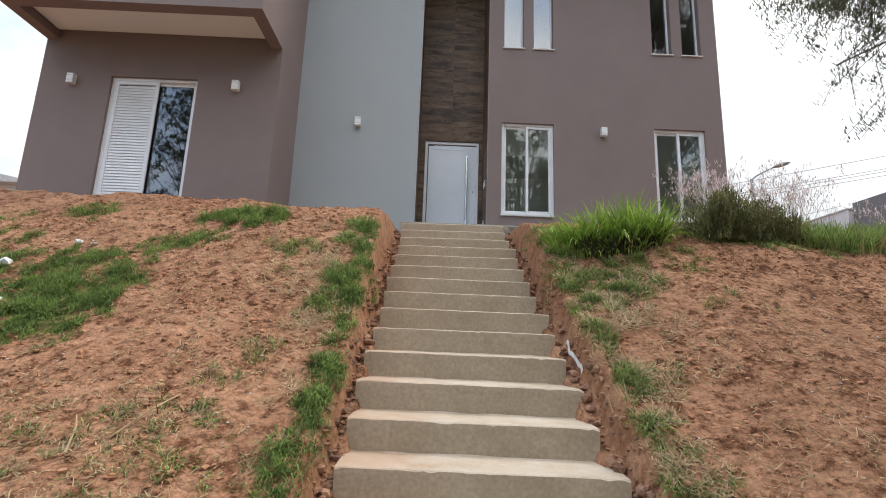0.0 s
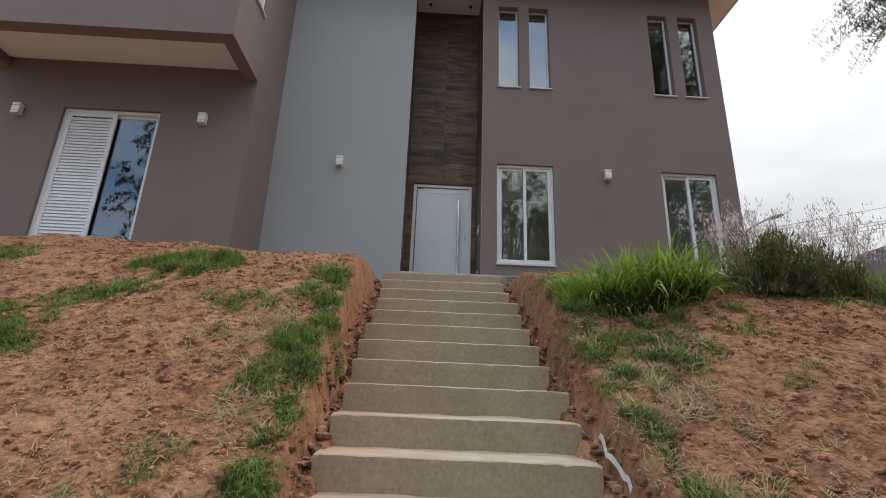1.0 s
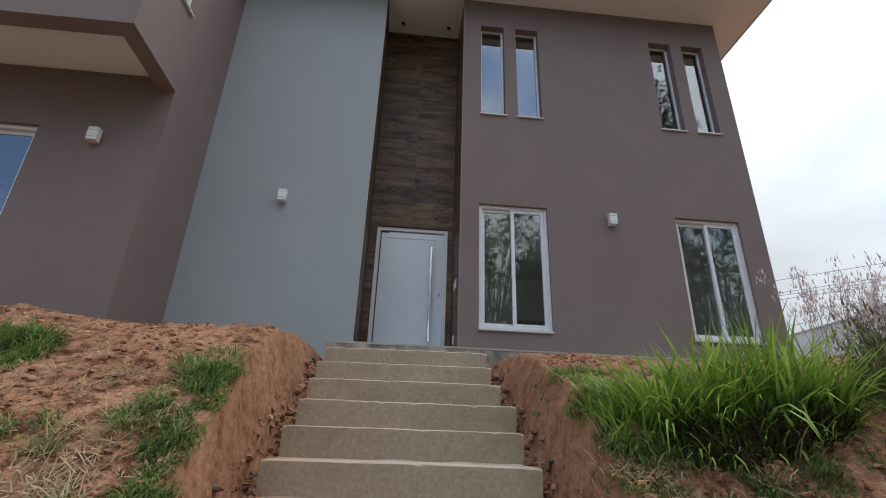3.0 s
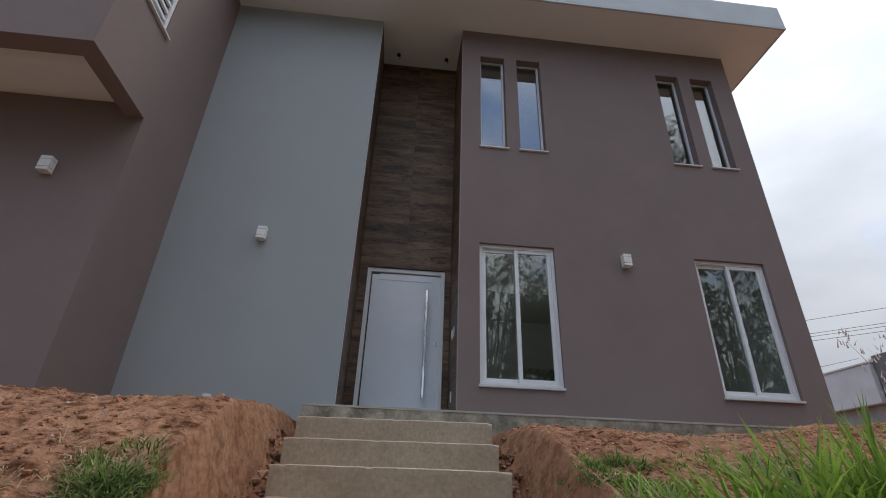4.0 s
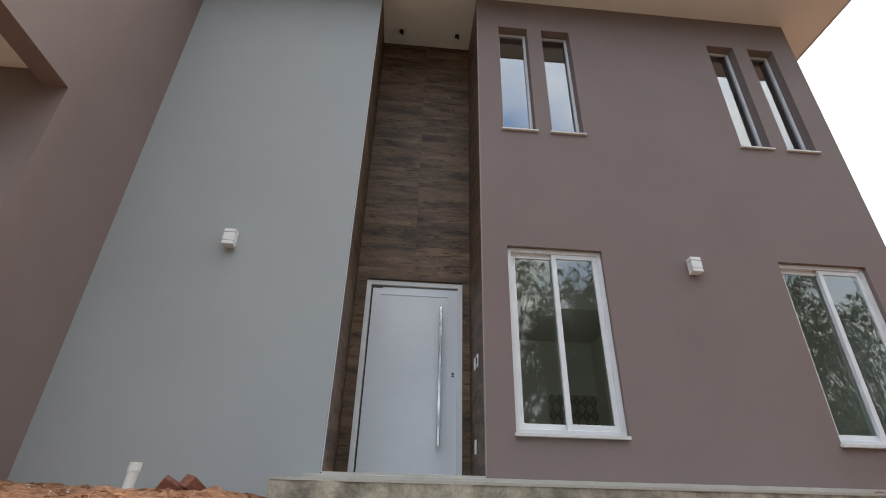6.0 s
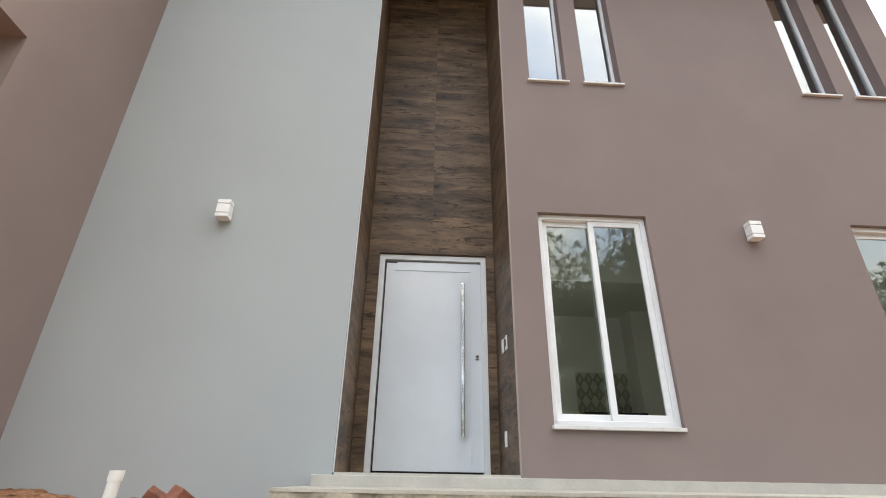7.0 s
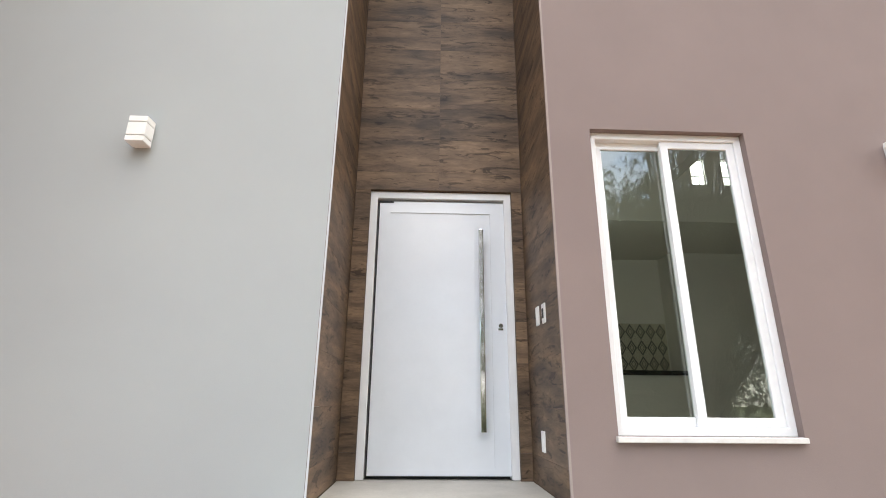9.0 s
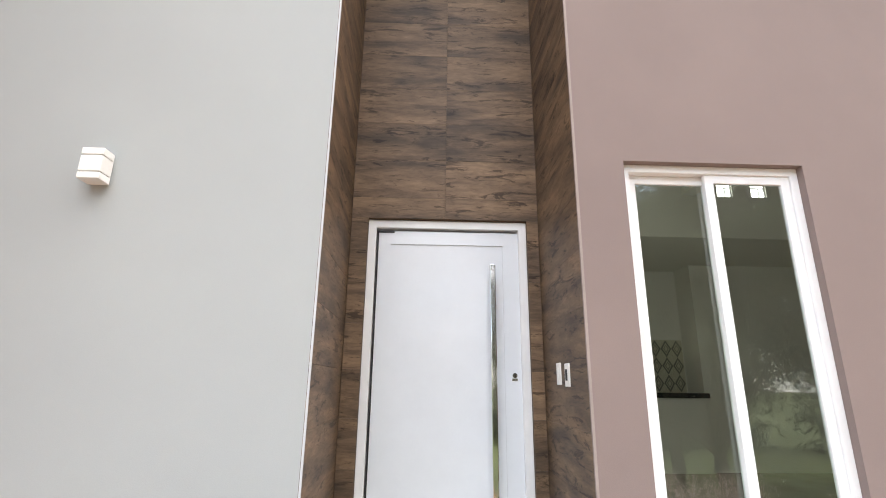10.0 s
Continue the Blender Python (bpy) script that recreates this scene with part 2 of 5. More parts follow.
ROOM_WHITE = material("room_paint", (0.72, 0.69, 0.63), 0.85, vary=0.04, bump=0.02)
ROOM_FLOOR = material("room_floor", (0.36, 0.31, 0.26), 0.25, vary=0.15, scale=3, bump=0.02)
COUNTER = material("black_granite", (0.018, 0.018, 0.02), 0.15, vary=0.2, bump=0.0)
PVC = material("white_pvc", (0.78, 0.78, 0.74), 0.4, vary=0.05, bump=0.0)
LAMP_WHITE = material("lamp_white", (0.82, 0.81, 0.79), 0.4, vary=0.02, bump=0.0)
# the pane itself glows, standing in for bright sky behind it
BRIGHT_PANE = glow("glowing_daylight_pane", (0.97, 0.98, 1.0), 1.6)


def soil_material(name, colour, second, relief, pit=(0.36, 0.29, 0.25)):
    m = material(name, colour, 0.95, vary=0.5, scale=1.7, fine=28, bump=1.0, bump_scale=22, second=second, spread=0.5, spec=0.12)
    n, l = m.node_tree.nodes, m.node_tree.links
    geo = n.new("ShaderNodeNewGeometry")
    specks, ramp, mix = n.new("ShaderNodeTexNoise"), n.new("ShaderNodeValToRGB"), n.new("ShaderNodeMixRGB")
    specks.inputs["Scale"].default_value, specks.inputs["Detail"].default_value, specks.inputs["Roughness"].default_value = 9.0, 9.0, 0.72
    l.new(geo.outputs["Position"], specks.inputs["Vector"])
    ramp.color_ramp.elements[0].position, ramp.color_ramp.elements[0].color = 0.385, (*pit, 1)
    ramp.color_ramp.elements[1].position, ramp.color_ramp.elements[1].color = 0.5, (1, 1, 1, 1)
    e = ramp.color_ramp.elements.new(0.66)
    e.color = (1.25, 1.3, 1.35, 1)
    l.new(specks.outputs["Fac"], ramp.inputs["Fac"])
    mix.blend_type, mix.inputs["Fac"].default_value = "MULTIPLY", 1.0
    bsdf = n["Principled BSDF"]
    src = bsdf.inputs["Base Color"].links[0].from_socket
    l.new(src, mix.inputs["Color1"])
    l.new(ramp.outputs["Color"], mix.inputs["Color2"])
    l.new(mix.outputs[0], bsdf.inputs["Base Color"])
    for b in n:
        if b.type == "BUMP":
            b.inputs["Distance"].default_value = relief
    return m


SOIL = soil_material("red_soil", (0.42, 0.222, 0.128), (0.262, 0.125, 0.069), 0.06)
VERGE = material("grassy_verge", (0.1, 0.12, 0.05), 0.95, vary=0.3, scale=0.8, fine=9, bump=0.6, bump_scale=6, second=(0.055, 0.065, 0.03), spec=0.1)
# shade put into the colour: darker soil for the trench's cut faces
CUT_SOIL = soil_material("shaded_cut_soil", (0.37, 0.2, 0.115), (0.25, 0.12, 0.068), 0.012, (0.66, 0.6, 0.56))


def wood_tile_material():
    """Printed wood grain that runs level along each tile and differs from tile to tile."""
    m = bpy.data.materials.new("wood_look_tile")
    m.use_nodes = True
    n, l = m.node_tree.nodes, m.node_tree.links
    bsdf = n["Principled BSDF"]
    geo, info, mp = n.new("ShaderNodeNewGeometry"), n.new("ShaderNodeObjectInfo"), n.new("ShaderNodeMapping")
    shift, add = n.new("ShaderNodeMath"), n.new("ShaderNodeVectorMath")
    shift.operation, shift.inputs[1].default_value = "MULTIPLY", 37.0
    l.new(info.outputs["Random"], shift.inputs[0])
    l.new(geo.outputs["Position"], add.inputs[0])
    l.new(shift.outputs[0], add.inputs[1])
    mp.inputs["Scale"].default_value = (1.0, 1.0, 5.2)
    l.new(add.outputs[0], mp.inputs["Vector"])
    def tex(scale, detail, rough, distort):
        t = n.new("ShaderNodeTexNoise")
        t.inputs["Scale"].default_value, t.inputs["Detail"].default_value, t.inputs["Roughness"].default_value, t.inputs["Distortion"].default_value = scale, detail, rough, distort
        l.new(mp.outputs[0], t.inputs["Vector"])
        return t
    broad, grain, crack = tex(1.6, 4, 0.55, 0.4), tex(9.0, 9, 0.72, 0.9), tex(3.4, 10, 0.7, 1.2)
    base = n.new("ShaderNodeValToRGB")
    base.color_ramp.elements[0].position, base.color_ramp.elements[0].color = 0.34, (0.066, 0.044, 0.031, 1)
    base.color_ramp.elements[1].position, base.color_ramp.elements[1].color = 0.64, (0.2, 0.128, 0.078, 1)
    l.new(broad.outputs["Fac"], base.inputs["Fac"])
    fine = n.new("ShaderNodeMixRGB")
    fine.blend_type, fine.inputs["Fac"].default_value = "OVERLAY", 0.85
    l.new(base.outputs[0], fine.inputs["Color1"])
    l.new(grain.outputs["Fac"], fine.inputs["Color2"])
    dark = n.new("ShaderNodeValToRGB")
    dark.color_ramp.elements[0].position, dark.color_ramp.elements[0].color = 0.39, (0.24, 0.22, 0.2, 1)
    dark.color_ramp.elements[1].position, dark.color_ramp.elements[1].color = 0.45, (1, 1, 1, 1)
    l.new(crack.outputs["Fac"], dark.inputs["Fac"])
    mul = n.new("ShaderNodeMixRGB")
    mul.blend_type, mul.inputs["Fac"].default_value = "MULTIPLY", 0.85
    l.new(fine.outputs[0], mul.inputs["Color1"])
    l.new(dark.outputs[0], mul.inputs["Color2"])
    hsv, rng_ = n.new("ShaderNodeHueSaturation"), n.new("ShaderNodeMapRange")
    rng_.inputs["To Min"].default_value, rng_.inputs["To Max"].default_value = 0.85, 1.12
    l.new(info.outputs["Random"], rng_.inputs["Value"])
    l.new(rng_.outputs[0], hsv.inputs["Value"])
    l.new(mul.outputs[0], hsv.inputs["Color"])
    l.new(hsv.outputs[0], bsdf.inputs["Base Color"])
    bsdf.inputs["Roughness"].default_value, bsdf.inputs["Specular IOR Level"].default_value = 0.55, 0.3
    bump = n.new("ShaderNodeBump")
    bump.inputs["Strength"].default_value, bump.inputs["Distance"].default_value = 0.15, 0.004
    l.new(grain.outputs["Fac"], bump.inputs["Height"])
    l.new(bump.outputs["Normal"], bsdf.inputs["Normal"])
    return m


WOOD_TILE = wood_tile_material()

# ---- ground: a cut slope of red soil, with a trench for the stair ----
STEP_RISE, STEP_GO, TOP_Y, TOP_Z = 0.1834, 0.3418, 8.40, 3.50
STAIR_L, STAIR_R = -0.51, 0.965
LEFT_Y = [-2, 1.62, 2.57, 3.52, 4.46, 5.22, 5.6, 5.98, 6.5, 6.88, 7.5, 8.16, 9.0, 10.0]
LEFT_Z = [0.3, 0.32, 0.46, 0.98, 1.47, 1.94, 2.24, 2.53, 2.94, 3.16, 3.43, 3.54, 3.59, 3.6]
RIGHT_Y = [-2, 1.62, 2.57, 3.33, 3.95, 4.58, 5.28, 5.51, 5.95, 6.2, 6.74, 7.31, 7.78, 8.56, 9.8]
RIGHT_Z = [0.3, 0.32, 0.51, 0.88, 1.24, 1.63, 2.03, 2.17, 2.48, 2.7, 3.04, 3.27, 3.4, 3.48, 3.54]


def stair_line(y):
    return TOP_Z - (TOP_Y - y) * STEP_RISE / STEP_GO if y < TOP_Y else TOP_Z


def bank(x, y):
    if x < 0.24:
        k = smooth01(-1.5, -4.5, x)
        z = float(np.interp(y - 0.28 * k, LEFT_Y, LEFT_Z)) + 0.17 * k * smooth01(6.9, 8.1, y)
    else:
        k = smooth01(1.1, 2.6, x)
        z = float(np.interp(y + 0.33 * k * smooth01(7.6, 5.5, y), RIGHT_Y, RIGHT_Z)) + 0.22 * smooth01(2.6, 4.6, x) * smooth01(7.2, 9.2, y)
    return z


def rough(x, y, amount=1.0):
    p = Vector((x, y, 0.0))
    lump = max(0.0, noise.noise(p * 9.0 + Vector((0, 7, 0))) - 0.1)
    pit = max(0.0, noise.noise(p * 12.5 + Vector((9, 2, 0))) - 0.22)
    return amount * (0.05 * noise.noise(p * 0.9) + 0.03 * noise.noise(p * 2.7 + Vector((4, 0, 0))) + 0.018 * noise.noise(p * 7.0) + 0.014 * noise.noise(p * 19.0) + 0.035 * lump - 0.04 * pit)


def left_gap(y):
    return 0.12 + 0.05 * smooth01(4.8, 5.8, y) + 0.06 * smooth01(6.1, 7.5, y)


def right_gap(y):
    return 0.14 + 0.05 * smooth01(4.8, 7.5, y)


def ground_height(x, y):
    bump = rough(x, y, smooth01(60, 10, abs(x) + abs(y)))
    z = bank(x, y) + 0.09 * max(0.0, noise.noise(Vector((x * 1.9, y * 3.1, 5)))) * smooth01(-1.6, -2.6, x) * smooth01(6.5, 7.0, y) * smooth01(8.6, 7.6, y) + bump
    if 1.9 < y < 9.95 and -1.6 < x < 2.2:
        # a cut face leans from a foot close to the steps up to the edge of the bank
        gap = (left_gap(y) if x < 0.24 else right_gap(y)) + 0.03 * noise.noise(Vector((0, y * 2.3, 0))) + 0.008 * noise.noise(Vector((3, y * 6, 0)))
        d = STAIR_L - x if x < 0.24 else x - STAIR_R
        foot = 0.42 * gap
        k = min(1.0, max(0.0, (d - foot) / max(0.04, gap - foot)))
        ledge = 0.06 * noise.noise(Vector((x * 14, y * 3.2, 0)))
        z -= bump * 0.9 * (1 - smooth01(0.0, 0.1, d - gap))
        k = min(1.0, max(0.0, k + ledge * 4 * k * (1 - k)))
        k = k * (1.5 - 0.5 * k)
        low = stair_line(y) - 0.2 + 0.09 * smooth01(6.4, 5.2, y) + 0.07 * noise.noise(Vector((x * 7, y * 5, 2)))
        if STAIR_L + 0.06 < x < STAIR_R - 0.06:
            low -= 0.18
        low = max(low, 0.1) if y > 2 else low
        z = min(z, low) * (1 - k) + z * k if y < 9.0 else z * k + (1 - k) * min(z, TOP_Z - 0.14)
    if y > 10.05 and -7 < x < 5.6:
        z = min(z, 3.35)
    return z


def axis(fine, coarse):
    return np.array(sorted({round(float(v), 4) for v in [*np.concatenate(fine), *coarse]}))


GX = axis([np.arange(-8, -4.6, 0.08), np.arange(-4.6, -1.2, 0.034), np.arange(-1.2, -0.86, 0.026), np.arange(-0.86, -0.5, 0.015), np.arange(-0.5, 1.0, 0.06), np.arange(1.0, 1.26, 0.015), np.arange(1.26, 1.8, 0.026), np.arange(1.8, 4.6, 0.034), np.arange(4.6, 8, 0.08)], [-900, -400, -150, -60, -30, -18, -12, -10, -9, 9, 10, 12, 18, 30, 60, 150, 400, 900])
GY = axis([np.arange(2.6, 8.8, 0.03), np.arange(8.8, 9.9, 0.05), np.arange(9.9, 10.4, 0.1)], [-900, -400, -150, -60, -30, -15, -8, -4, -2, -1, 0, 0.5, 1, 1.5, 2, 2.3, 11, 12, 14, 16, 20, 30, 60, 150, 400, 900])
_pts = [(float(x), float(y), ground_height(float(x), float(y))) for y in GY for x in GX]
_nx = len(GX)
_faces = [(j * _nx + i, j * _nx + i + 1, (j + 1) * _nx + i + 1, (j + 1) * _nx + i) for j in range(len(GY) - 1) for i in range(_nx - 1)]
_me = bpy.data.meshes.new("ground")
_me.from_pydata(_pts, [], _faces)
_me.polygons.foreach_set("use_smooth", [True] * len(_me.polygons))
_me.materials.append(SOIL)
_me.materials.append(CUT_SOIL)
_me.materials.append(VERGE)
# cut faces beside the stair take the soil with shade in its colour
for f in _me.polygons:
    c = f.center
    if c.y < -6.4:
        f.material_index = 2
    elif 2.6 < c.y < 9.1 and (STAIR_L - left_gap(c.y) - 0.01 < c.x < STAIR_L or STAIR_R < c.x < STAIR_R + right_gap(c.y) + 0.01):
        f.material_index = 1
ground = part("ground", _me, None)
tagged(ground, "bare red soil slope with clods and a trench for the stair", "ground", kind="structure")

# ---- stair: poured concrete steps ----
def step_mesh(seed, depth, height, width):
    rnd = random.Random(seed)
    bm = bmesh.new()
    n = 40
    rows = []
    for i in range(n + 1):
        x = width * i / n
        chip = -0.008 * max(0, noise.noise(Vector((x * 13, seed * 3.1, 0))) - 0.15) - (0.009 * rnd.random() if rnd.random() < 0.12 else 0)
        wave = 0.003 * noise.noise(Vector((x * 2.2, seed * 1.7, 4)))
        face = 0.007 * noise.noise(Vector((x * 4, seed, 9)))
        if i in (0, n):
            chip -= 0.012
        fillet = 0.004 + 0.012 * max(0, 0.3 + noise.noise(Vector((x * 6, seed * 2.3, 12))))
        prof = [(depth, wave), (STEP_GO + 0.02, wave + fillet), (STEP_GO - 0.004, wave + fillet * 0.8), (STEP_GO - 0.008 - fillet, wave), (0.10, wave), (0.009, wave + chip * 0.4), (face + 0.001, wave - 0.006 + chip), (face, -0.03 + chip), (face + 0.006, -height * 0.55), (face, -height)]
        rows.append([bm.verts.new((x, y, z)) for y, z in prof])
    for a, b in zip(rows, rows[1:]):
        for k in range(len(a) - 1):
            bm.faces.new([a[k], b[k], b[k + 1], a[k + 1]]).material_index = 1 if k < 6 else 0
    for r in (rows[0], rows[-1]):
        back = [bm.verts.new((r[0].co.x, depth, -height))]
        bm.faces.new([*r, *back])
    bmesh.ops.recalc_face_normals(bm, faces=bm.faces[:])
    return bm


stair = thing("concrete_stair", (0.24, 5.2, 1.9), "straight outdoor stair of bare grey concrete cut into the red bank", "stair")
for k in range(-3, 15):
    last = k == 14
    wob = 0.018 * math.sin(k * 2.4)
    bm = step_mesh(k + 10, 0.86 if last else 0.44, 0.34, STAIR_R - STAIR_L + wob)
    bmesh.ops.translate(bm, verts=bm.verts[:], vec=(STAIR_L + 0.012 * math.sin(k * 1.3), TOP_Y - (14 - k) * STEP_GO, TOP_Z - (14 - k) * STEP_RISE))
    lean = 0.024 - 0.0025 * max(0, k)
    for v in bm.verts:
        v.co.z += lean * (0.5 - (v.co.x - STAIR_L) / (STAIR_R - STAIR_L))
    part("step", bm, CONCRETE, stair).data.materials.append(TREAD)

# ---- house ----
FLOOR = 3.79
house = thing("house", (0, 12, 3.5), "two-storey house rendered in taupe and grey with a flat white eave", "house")
FY, FB = 10.02, 10.22
BX0, BX1, BY, BF = -6.72, -2.76, 8.88, 7.86
LOW_WIN = [(1.163, 2.165), (4.115, 5.12)]
UP_WIN = [(1.19, 1.585), (1.785, 2.175), (4.17, 4.565), (4.775, 5.16)]
LZ0, LZ1, UZ0, UZ1 = 4.135, 5.97, 7.57, 9.425
holes = [(a, b, LZ0, LZ1) for a, b in LOW_WIN] + [(a, b, UZ0, UZ1) for a, b in UP_WIN]
part("wall", wall((0.902, 5.485), (3.3, 10.0), (FY, FB), holes), TAUPE, house, "taupe textured render wall")
part("wall", wall((BX1, -0.445), (3.3, 10.0), (FY, FB)), GREY, house, "smooth grey painted wall")
part("wall", boxes((5.285, 5.485, FB, 18, 3.3, 10.0)), TAUPE, house)
part("wall", boxes((-6.75, 5.485, 18, 18.2, 3.3, 10.0)), TAUPE, house)
# projecting block with the upper floor over the terrace
part("wall", wall((BX0 + 0.2, BX1 - 0.2), (3.3, 6.775), (BY, BY + 0.2), [(-5.545, -4.11, FLOOR, 5.945)]), TAUPE, house, "taupe wall under the overhang")
part("wall", wall((BF + 0.2, FY), (3.3, 10.6), (BX1 - 0.2, BX1), [(BF, BY, 3.2, 6.575), (BF + 0.22, 8.67, 7.66, 8.72)], side=True), TAUPE, house)
part("wall", wall((BF + 0.2, 18), (3.3, 10.6), (BX0, BX0 + 0.2), [(BF, BY, 3.2, 6.575)], side=True), TAUPE, house)
part("wall", boxes((BX0, BX1, BF, BF + 0.2, 6.575, 10.6)), TAUPE, house, "overhanging taupe upper wall")
part("soffit", boxes((BX0 + 0.24, BX1 - 0.25, BF + 0.2, BY - 0.1, 6.7, 6.9), (BX0 + 0.2, BX1 - 0.2, BF + 0.2, BY, 6.76, 6.9)), SOFFIT, house, "cream soffit panel recessed under the overhang")
part("roof", boxes((BX0 - 0.05, BX1 + 0.02, BF - 0.05, 18.2, 10.6, 10.75)), FASCIA, house)
part("floor_slab", boxes((BX0 + 0.2, BX1 - 0.2, BY, 18, 6.78, 6.95)), SOFFIT, house)
# recess walls behind the tiles
recess = part("recess_wall", wall((-0.60, 1.05), (3.3, 10.0), (10.91, 11.1), [(-0.315, 0.808, 3.2, 5.91)]), GROUT, house, "entrance recess clad in brown wood-look tiles")
part("recess_wall", boxes((-0.60, -0.445, FB, 10.91, 3.3, 10.0)), GROUT, house)
part("recess_wall", boxes((0.902, 1.05, FB, 10.91, 3.3, 10.0)), GROUT, house)
# eave
part("soffit", boxes((BX1, 6.13, 9.34, 12.0, 10.0, 10.025)), SOFFIT, house, "cream boarded underside of the eave")
part("roof", boxes((BX1, 6.16, 9.31, 18.8, 10.025, 10.525), bevel=0.01), FASCIA, house, "flat roof edge with pale grey fascia")
part("fascia", boxes((BX1, 6.16, 9.31, 9.34, 9.993, 10.025)), FASCIA, house)
part("fascia", boxes((6.13, 6.16, 9.34, 18.8, 9.993, 10.025)), FASCIA, house)
part("soffit", boxes((5.485, 6.13, 12.0, 18.8, 10.0, 10.025)), SOFFIT, house)
# paint edge bead on the corner of the grey wall
part("corner_bead", boxes((-0.442, -0.4335, FY - 0.003, FY + 0.012, FLOOR, 9.995)), FASCIA, house, "thin pale corner bead")
part("corner_bead", boxes((0.8905, 0.9035, FY - 0.003, FY + 0.012, FLOOR, 9.995)), BEAD, house, "thin painted corner bead")

# plinth along the facade and the raised door sill
def lumpy(bm, cuts, amount, seed):
    bmesh.ops.subdivide_edges(bm, edges=[e for e in bm.edges if e.calc_length() > 0.3], cuts=cuts, use_grid_fill=True)
    for v in bm.verts:
        v.co += Vector((0, amount * noise.noise(v.co * 6 + Vector((seed, 0, 0))), 0.6 * amount * noise.noise(v.co * 5 + Vector((0, seed, 0)))))
    return bm
part("walkway", lumpy(boxes((-0.63, 5.6, 9.15, 10.0, 3.2, 3.692)), 34, 0.012, 3), ROUGH_CONCRETE, house, "mottled concrete walkway slab along the facade")
part("walkway_screed", lumpy(boxes((-0.632, 5.6, 9.145, 10.0, 3.685, 3.703)), 30, 0.004, 9), WALK_SCREED, house, "pale screed on the walkway")
part("plinth", lumpy(boxes((0.95, 5.51, 9.985, 10.06, 3.6, 3.775)), 40, 0.008, 3), SILL_SCREED, house, "pale cement strip at the foot of the wall")
part("door_step", boxes((-0.585, 0.95, 9.985, 10.05, 3.6, 3.776), bevel=0.006), SILL_SCREED, house, "pale stone door step")
part("door_sill", boxes((-0.43, 0.89, 9.99, 11.05, 3.74, 3.792), bevel=0.002), SILL_SCREED, house, "pale stone slab in the entrance recess")

# rooms behind the glass
part("room_floor", boxes((1.05, 5.30, FB, 18, 3.6, FLOOR)), ROOM_FLOOR, house)
part("room_ceiling", boxes((1.05, 5.30, 12.85, 18, 6.4, 6.9)), ROOM_WHITE, house)
part("room_ceiling", boxes((1.05, 5.30, FB + 0.001, 12.85, 7.42, 7.5)), ROOM_WHITE, house)
part("room_wall", wall((1.05, 5.30), (6.4, 7.42), (12.7, 12.85), [(3.42, 3.6, 6.9, 7.24), (3.82, 4.0, 6.9, 7.24)]), ROOM_WHITE, house)
part("room_wall", wall((1.05, 5.33), (FLOOR, 6.62), (14.35, 14.5)), ROOM_WHITE, house)
part("room_wall", boxes((3.68, 3.82, 14.1, 14.35, FLOOR, 6.62), (3.68, 5.30, 13.95, 14.1, FLOOR, 6.62)), ROOM_WHITE, house)
part("room_wall", boxes((1.052, 1.12, FB, 14.35, FLOOR, 7.42)), ROOM_WHITE, house)
part("room_wall", boxes((5.26, 5.299, FB, 14.1, FLOOR, 7.42)), ROOM_WHITE, house)
part("room_wall", boxes((1.05, 5.30, 13.0, 13.15, 6.9, 9.97), (3.0, 3.15, FB, 13.0, 6.9, 9.97)), ROOM_WHITE, house)
part("room_ceiling", boxes((1.051, 5.30, FB + 0.001, 13, 9.6, 9.9)), ROOM_WHITE, house)
part("room_wall", boxes((BX0 + 0.2, BX1 - 0.2, 11.5, 11.7, 3.5, 6.78)), ROOM_WHITE, house)
part("room_floor", boxes((BX0 + 0.2, BX1 - 0.2, BY + 0.2, 11.5, 3.6, FLOOR - 0.01)), ROOM_FLOOR, house)

# area lamp added inside the large pane by the door, to brighten the room
for wx in LOW_WIN[:1]:
    ld = bpy.data.lights.new("room_fill", "AREA")
    ld.shape, ld.size, ld.size_y, ld.energy, ld.color = "RECTANGLE", 0.8, 1.6, 4.0, (0.97, 0.99, 1.0)
    new("room_fill", ld).matrix_basis = look(((wx[0] + wx[1]) / 2, FB + 0.03, 5.05), ((wx[0] + wx[1]) / 2, FB + 3, 5.05))

# ---- windows ----
def sliding_window(x0, x1, z0, z1, y, panes=(PANE, PANE_DULL)):
    f = 0.045
    b = ring(x0, x1, z0, z1, f, y, y + 0.085)
    w = part("window", b, WHITE_METAL, house, "white aluminium two-pane sliding window")
    mid = (x0 + x1) / 2
    for i, (a, c, d) in enumerate(((x0 + f, mid + 0.028, 0.046), (mid - 0.028, x1 - f, 0.012))):
        s = 0.05
        yy = y + d
        zz0, zz1 = z0 + f, z1 - f
        sash = ring(a, c, zz0, zz1, s, yy, yy + 0.028)
        part("sash", sash, WHITE_METAL, w)
        p = part("pane", boxes((a + s - 0.004, c - s + 0.004, yy + 0.011, yy + 0.016, zz0 + s - 0.004, zz1 - s + 0.004)), panes[i], w, "clear glass")
        p.visible_shadow = False
    part("sill", boxes((x0 - 0.015, x1 - 0.004, FY - 0.035, y + 0.03, z0 - 0.028, z0), bevel=0.004), STONE_SILL, w, "pale stone sill")


for a, b in LOW_WIN:
    sliding_window(a, b, LZ0, LZ1 - 0.0, FY + 0.045)


